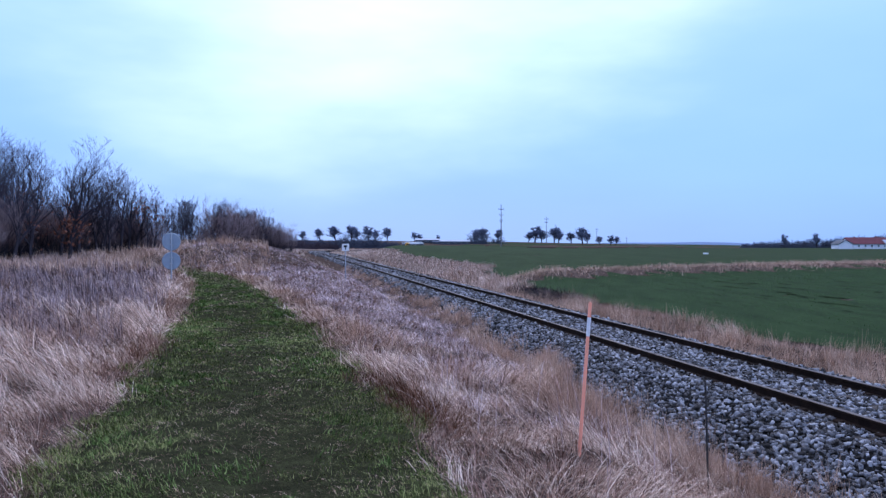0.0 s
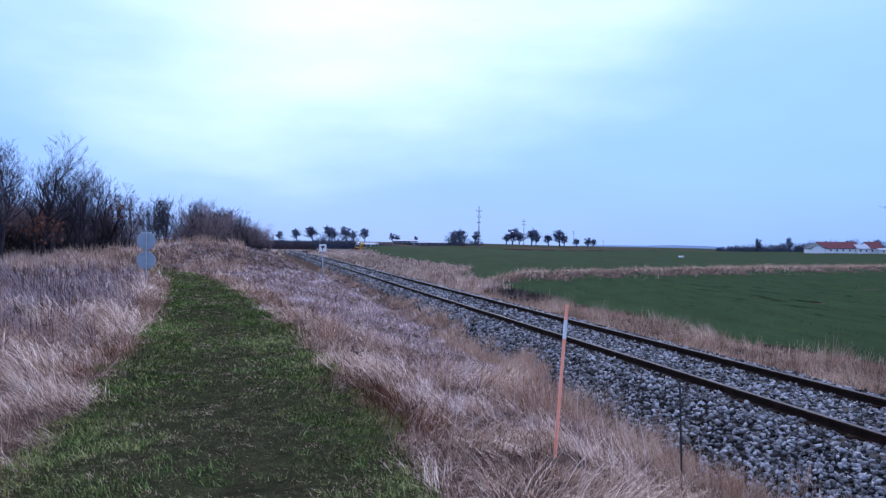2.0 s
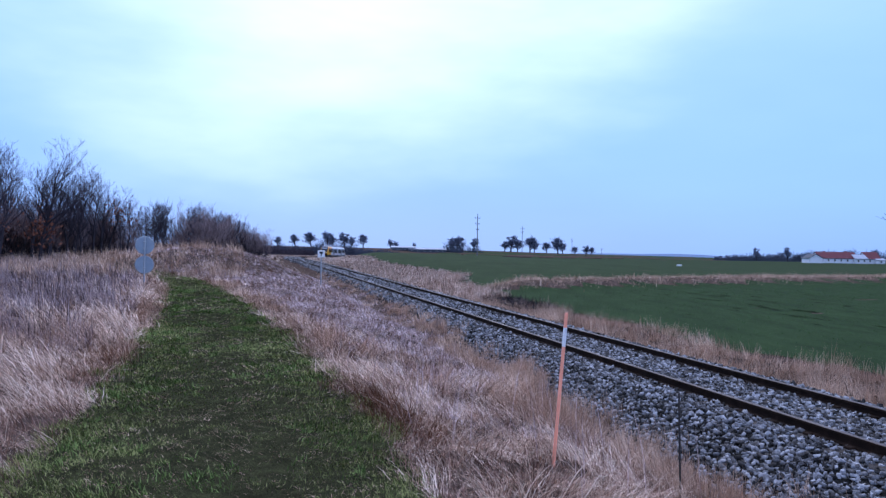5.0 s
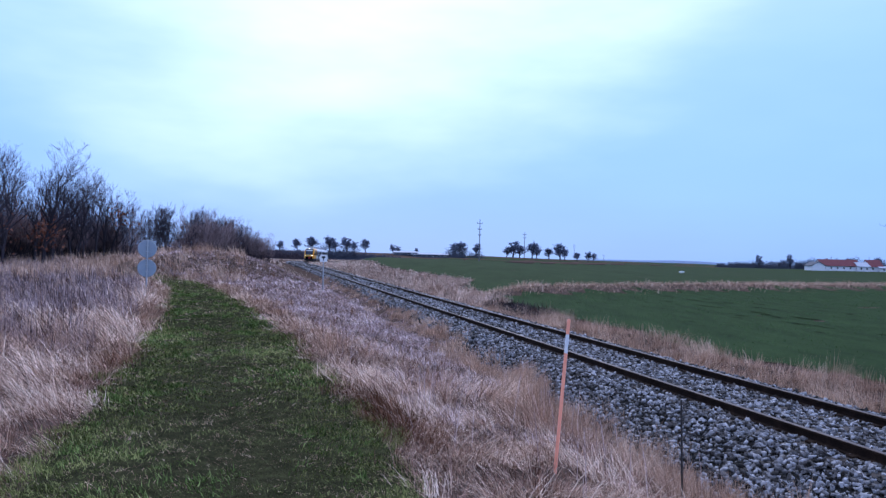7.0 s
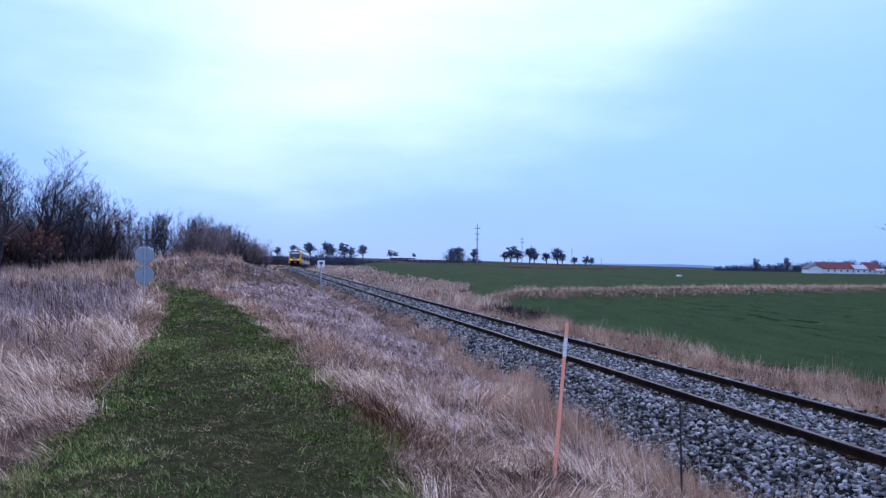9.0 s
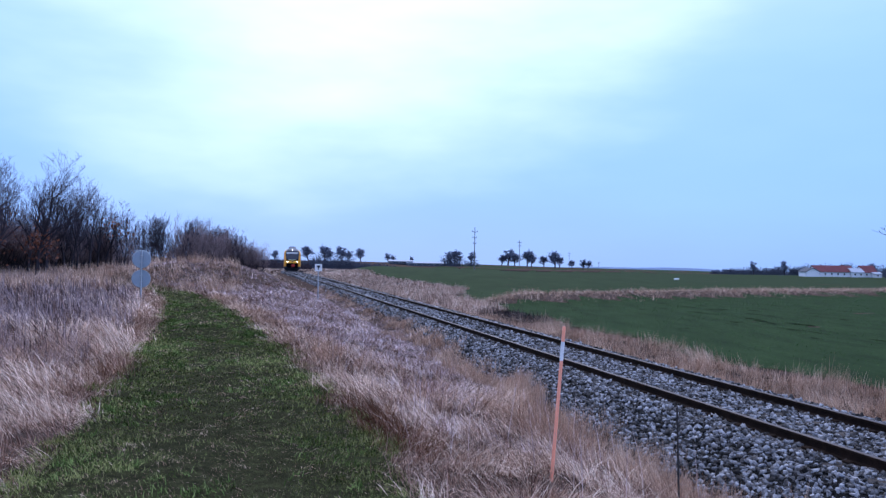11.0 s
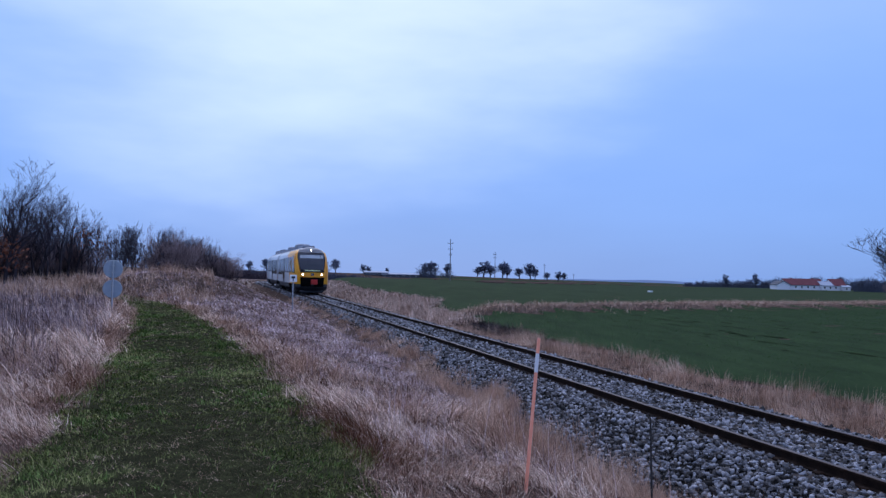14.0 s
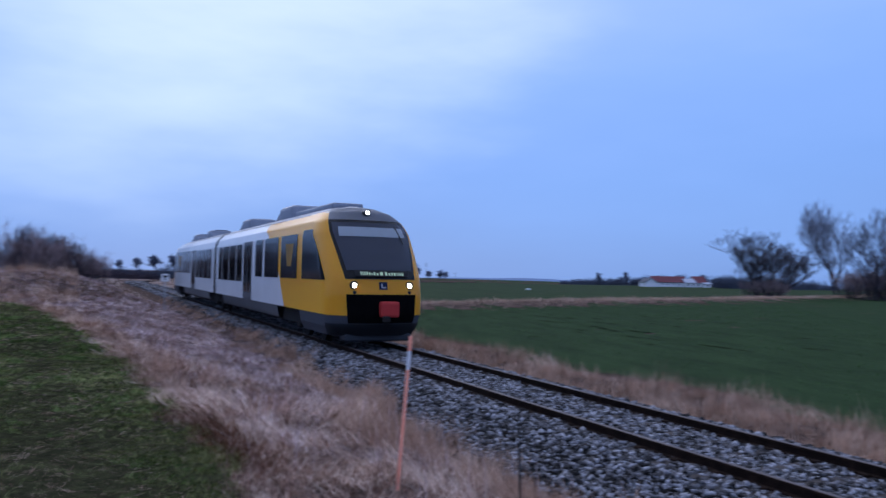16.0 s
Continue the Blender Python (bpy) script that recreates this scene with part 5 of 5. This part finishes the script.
ok = l > path_mid(s) + path_half(s) + 0.3
s, l = s[ok], l[ok]
n = len(s)
blades("dead_stems", s, l, RNG.uniform(0.45, 0.85, n), RNG.uniform(0.005, 0.009, n), RNG.uniform(0.0, 0.35, n), RNG.uniform(0, 6.28, n), M_WEED, "thin dead stems standing out of the grass", "weeds", 0.3)

# far banks of the line beyond the crest
for side in (-1, 1):
    s = RNG.uniform(110, 420, 9000)
    c = RNG.uniform(2.6, 11, len(s)) if side > 0 else -RNG.uniform(2.6, 40, len(s))
    l = CL + swing(s) + c
    n = len(s)
    blades("dry_grass", s, l, RNG.uniform(0.2, 0.5, n), RNG.uniform(0.06, 0.16, n), RNG.uniform(0.2, 1.1, n), RNG.uniform(0, 6.28, n), M_BLADE, "pale dead grass on the far banks of the line", "dry grass")

# verge between the track and the field
for s0, s1, per, nb, wd in ((-16, 0, 8, 11, 0.016), (0, 14, 55, 14, 0.006), (14, 34, 30, 12, 0.010), (34, 70, 12, 10, 0.018), (70, 170, 3.2, 9, 0.035)):
    s, l, yaw = tufts([(s0, s1, lambda q: CL + float(swing(q)) + 2.0 + 0.2 * math.sin(q * 1.3), lambda q: CL + float(swing(q)) + float(field_start(q)) - 0.1 + 0.45 * math.sin(q * 0.7))], per, nb, 0.08)
    n = len(s)
    pit = (s > 28.6) & (s < 35.2) & (l - CL > 3.1) & (l - CL < 5.0) & (RNG.random(n) < 0.9)
    s, l, yaw = s[~pit], l[~pit], yaw[~pit]
    n = len(s)
    tall = np.clip(0.72 + 0.65 * ripple(s * 1.2, l * 1.5) + 0.3 * ripple(s * 3.1, l * 2.7), 0.2, 1.5)
    blades("verge_grass", s, l, RNG.uniform(0.2, 0.62, n) * tall * (1 - 0.45 * sstep(60, 100, s)), RNG.uniform(0.6, 1.2, n) * wd, RNG.uniform(0.05, 1.15, n), yaw, M_RUSTBLADE if s0 < 34 else M_BLADE, "tawny dry grass verge between track and field", "dry grass")

# the balk between the two fields
t = RNG.uniform(-3, 190, 42000)
off = RNG.normal(0, 0.95, len(t))
bx, by = 5.0 + t * 0.785 - off * 0.62, 45.0 + t * 0.62 + off * 0.785
s, l = track_of(bx, by)
ok = l > CL + swing(s) + 3.0
s, l = s[ok], l[ok]
n = len(s)
bx, by = world_of(s, l)
hump = np.clip(0.8 + 0.5 * ripple(bx * 0.5, by * 0.6) + 0.3 * ripple(bx * 1.9, by * 1.7), 0.25, 1.5)
blades("balk_grass", s, l, RNG.uniform(0.15, 0.55, n) * hump, RNG.uniform(0.012, 0.035, n), RNG.uniform(0.3, 1.4, n), RNG.uniform(0, 6.28, n), M_RUSTBLADE, "band of tawny dead grass between the two fields", "dry grass")

# short turf on the path, straw and moss between
for s0, s1, per, nb, wd in ((-16, 2.5, 14, 14, 0.012), (2.5, 8, 420, 12, 0.0042), (8, 16, 190, 11, 0.010), (16, 42, 52, 10, 0.021)):
    s, l, yaw = tufts([(s0, s1, lambda q: edge_l(q) - 0.15, lambda q: edge_r(q) + 0.15)], per, nb, 0.035, 0.9)
    n = len(s)
    worn = np.abs(l - path_mid(s)) / path_half(s)
    patch = 0.45 * ripple(s * 2.1, l * 2.6) + 0.7 * ripple(s * 5.3 + 2, l * 6.1) + 0.5 * ripple(s * 11.0, l * 13.0 + 1) + 0.35 * worn + 0.10 + 0.25 * sstep(8, 14, s) - 0.7 * np.exp(-((worn - 0.1) / 0.5) ** 2) * (1 - sstep(5, 11, s))
    ok = patch + RNG.normal(0, 0.3, n) > 0
    s, l, yaw, worn, n = s[ok], l[ok], yaw[ok], worn[ok], int(ok.sum())
    hh = RNG.uniform(0.025, 0.085, n) * (0.55 + 0.55 * np.clip(worn, 0, 1)) * (0.9 + 0.6 * ripple(s * 3.6, l * 4.1))
    blades("path_grass", s, l, hh, RNG.uniform(0.6, 1.3, n) * wd, RNG.uniform(0.3, 1.3, n), yaw, M_GREENBLADE, "short trampled green grass on the footpath", "grass", lift=0.035)
    s, l, yaw = tufts([(s0, s1, edge_l, edge_r)], per * 0.12, nb, 0.06)
    n = len(s)
    blades("path_straw", s, l, RNG.uniform(0.03, 0.09, n), RNG.uniform(0.5, 1.0, n) * wd, RNG.uniform(0.9, 1.5, n), yaw, M_RUSTBLADE, "straw-coloured dead blades on the footpath", "dry grass", lift=0.035)
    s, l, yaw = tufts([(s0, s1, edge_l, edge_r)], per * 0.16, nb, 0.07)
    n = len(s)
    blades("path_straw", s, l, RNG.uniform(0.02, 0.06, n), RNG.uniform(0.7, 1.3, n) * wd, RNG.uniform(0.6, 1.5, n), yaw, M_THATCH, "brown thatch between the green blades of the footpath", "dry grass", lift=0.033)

# lusher green patches along the path's sides
s, l, yaw = tufts([(3.0, 9.0, edge_l, edge_r), (9.0, 30.0, edge_l, edge_r)], 26, 26, 0.06, 0.9)
worn = np.abs(l - path_mid(s)) / path_half(s)
ok = (ripple(s * 1.1 + 0.7, l * 1.9) + 0.5 * ripple(s * 2.7, l * 3.3 + 2) + 0.5 * worn > 0.42) & (worn < 0.97)
s, l, yaw = s[ok], l[ok], yaw[ok]
n = len(s)
blades("path_grass", s, l, RNG.uniform(0.03, 0.095, n), RNG.uniform(0.6, 1.3, n) * (0.003 + 0.0008 * s), RNG.uniform(0.3, 1.2, n), yaw, M_LUSH, "lusher green grass patches along the footpath", "grass", lift=0.035)

# crop leaves in drilled rows
rows_l = np.arange(CL + 4.6, CL + 60, 0.25)
s = RNG.uniform(0, 60, 60000)
l = rows_l[RNG.integers(0, len(rows_l), len(s))] + RNG.normal(0, 0.03, len(s))
x, y = world_of(s, l)
ok = (np.abs(field_edge(x, y)) > 1.8) & (l - CL < 6 + 0.9 * s)
s, l = s[ok], l[ok]
n = len(s)
blades("crop_leaves", s, l, RNG.uniform(0.03, 0.07, n), RNG.uniform(0.012, 0.03, n) * (0.6 + l / 40), RNG.uniform(0.2, 1.0, n), RNG.uniform(0, 6.28, n), M_CROP, "short green leaves of the winter crop", "crop", lift=0.02)


# ---- ballast stones ----
def stone_shapes(k):
    bm = bmesh.new()
    bmesh.ops.create_cube(bm, size=1.35)
    bmesh.ops.triangulate(bm, faces=bm.faces[:])
    base = np.array([v.co[:] for v in bm.verts])
    faces = np.array([[v.index for v in f.verts] for f in bm.faces])
    bm.free()
    return [(base * (1 + RNG.normal(0, 0.14, (len(base), 1))) + RNG.normal(0, 0.2, base.shape)) * np.array([1.35, 0.95, 0.7]) for _ in range(k)], faces


SHAPES, STONE_F = stone_shapes(24)


def spins(n):
    """Turns about the upright, with a tilt to any side."""
    a, b, t = RNG.uniform(0, 6.283, n), RNG.uniform(0, 6.283, n), RNG.normal(0, 0.38, n)
    q = np.stack([np.cos(a) * np.cos(t), np.sin(t) * np.cos(b), np.sin(t) * np.sin(b), np.sin(a) * np.cos(t)], 1)
    q /= np.linalg.norm(q, axis=1, keepdims=True)
    w, x, y, z = q.T
    return np.stack([1 - 2 * (y * y + z * z), 2 * (x * y - z * w), 2 * (x * z + y * w), 2 * (x * y + z * w), 1 - 2 * (x * x + z * z), 2 * (y * z - x * w),
                     2 * (x * z - y * w), 2 * (y * z + x * w), 1 - 2 * (x * x + y * y)], 1).reshape(-1, 3, 3)


def stone_places(s0, s1, per):
    n = int(per * (s1 - s0) * 4.3)
    s, c = RNG.uniform(s0, s1, n), RNG.uniform(-2.5, 2.05, n)
    ok = (np.abs(np.abs(c) - 0.7525) > 0.085) & (c > shoulder(s) - 0.15 + RNG.normal(0, 0.08, n))
    # most sleepers show through between the rails
    on = (np.abs(((s + 9.0 + 0.325) % 0.65) - 0.325) < 0.11) & (np.abs(c) < 1.2)
    ok &= ~on | (RNG.random(n) < 0.30)
    return s[ok], c[ok]


def joined(s, c, size, mat=None, label="loose grey crushed ballast stones around the rails", cat="ballast"):
    mat = mat or M_STONE
    n = len(s)
    l = CL + swing(s) + c
    x, y = world_of(s, l)
    z = land(s, l) + 0.015 + RNG.uniform(-0.3, 0.9, n) * size
    sc = RNG.uniform(0.65, 1.35, (n, 1, 1)) * size * RNG.uniform(0.7, 1.2, (n, 1, 3))
    V = np.stack(SHAPES)[RNG.integers(0, len(SHAPES), n)] * sc
    V = np.einsum("nij,nkj->nki", spins(n), V) + np.stack([x, y, z], 1)[:, None]
    k = V.shape[1]
    F = (STONE_F[None] + (np.arange(n) * k)[:, None, None]).reshape(-1, 3)
    me = bpy.data.meshes.new("ballast_stones")
    me.vertices.add(n * k)
    me.vertices.foreach_set("co", V.ravel())
    me.loops.add(F.size)
    me.loops.foreach_set("vertex_index", F.ravel())
    me.polygons.add(len(F))
    me.polygons.foreach_set("loop_start", np.arange(len(F)) * 3)
    me.materials.append(mat)
    me.update(calc_edges=True)
    tagged(part("ballast_stones" if mat is M_STONE else "soil_clods", me, mat), label, cat, kind="stuff")


def scatter_stones():
    bed = bpy.data.objects["ballast_bed"]
    for s0, s1, per, size in ((3.0, 6.6, 560, 0.029), (7.2, 18, 480, 0.031), (18, 40, 195, 0.039), (40, 90, 60, 0.055), (90, 170, 14, 0.08)):
        joined(*stone_places(s0, s1, per), size)
    # dark clods in the hollow at the tip of the field
    s, c = RNG.uniform(29.0, 34.8, 520), RNG.uniform(3.3, 4.7, 520)
    joined(s, c, 0.055, M_CLOD, "dark wet soil clods in a hollow beside the field", "soil")
    # one stretch of the shoulder stone by stone
    meshes = [mesh_of("stone", v * 0.029, STONE_F, M_STONE1) for v in SHAPES[:8]]
    s, c = stone_places(6.6, 7.2, 560)
    rest = np.argsort(c)
    joined(s[rest[300:]], c[rest[300:]], 0.029)
    for i in rest[:300]:
        l = CL + c[i]
        x, y = world_of(s[i], l)
        o = new("stone", meshes[int(i) % 8])
        o.parent = bed
        o.matrix_basis = pose(x, y, float(land(s[i], l)) + 0.02 + RNG.uniform(-0.01, 0.025), *RNG.uniform(0, 360, 3))


scatter_stones()


motions()
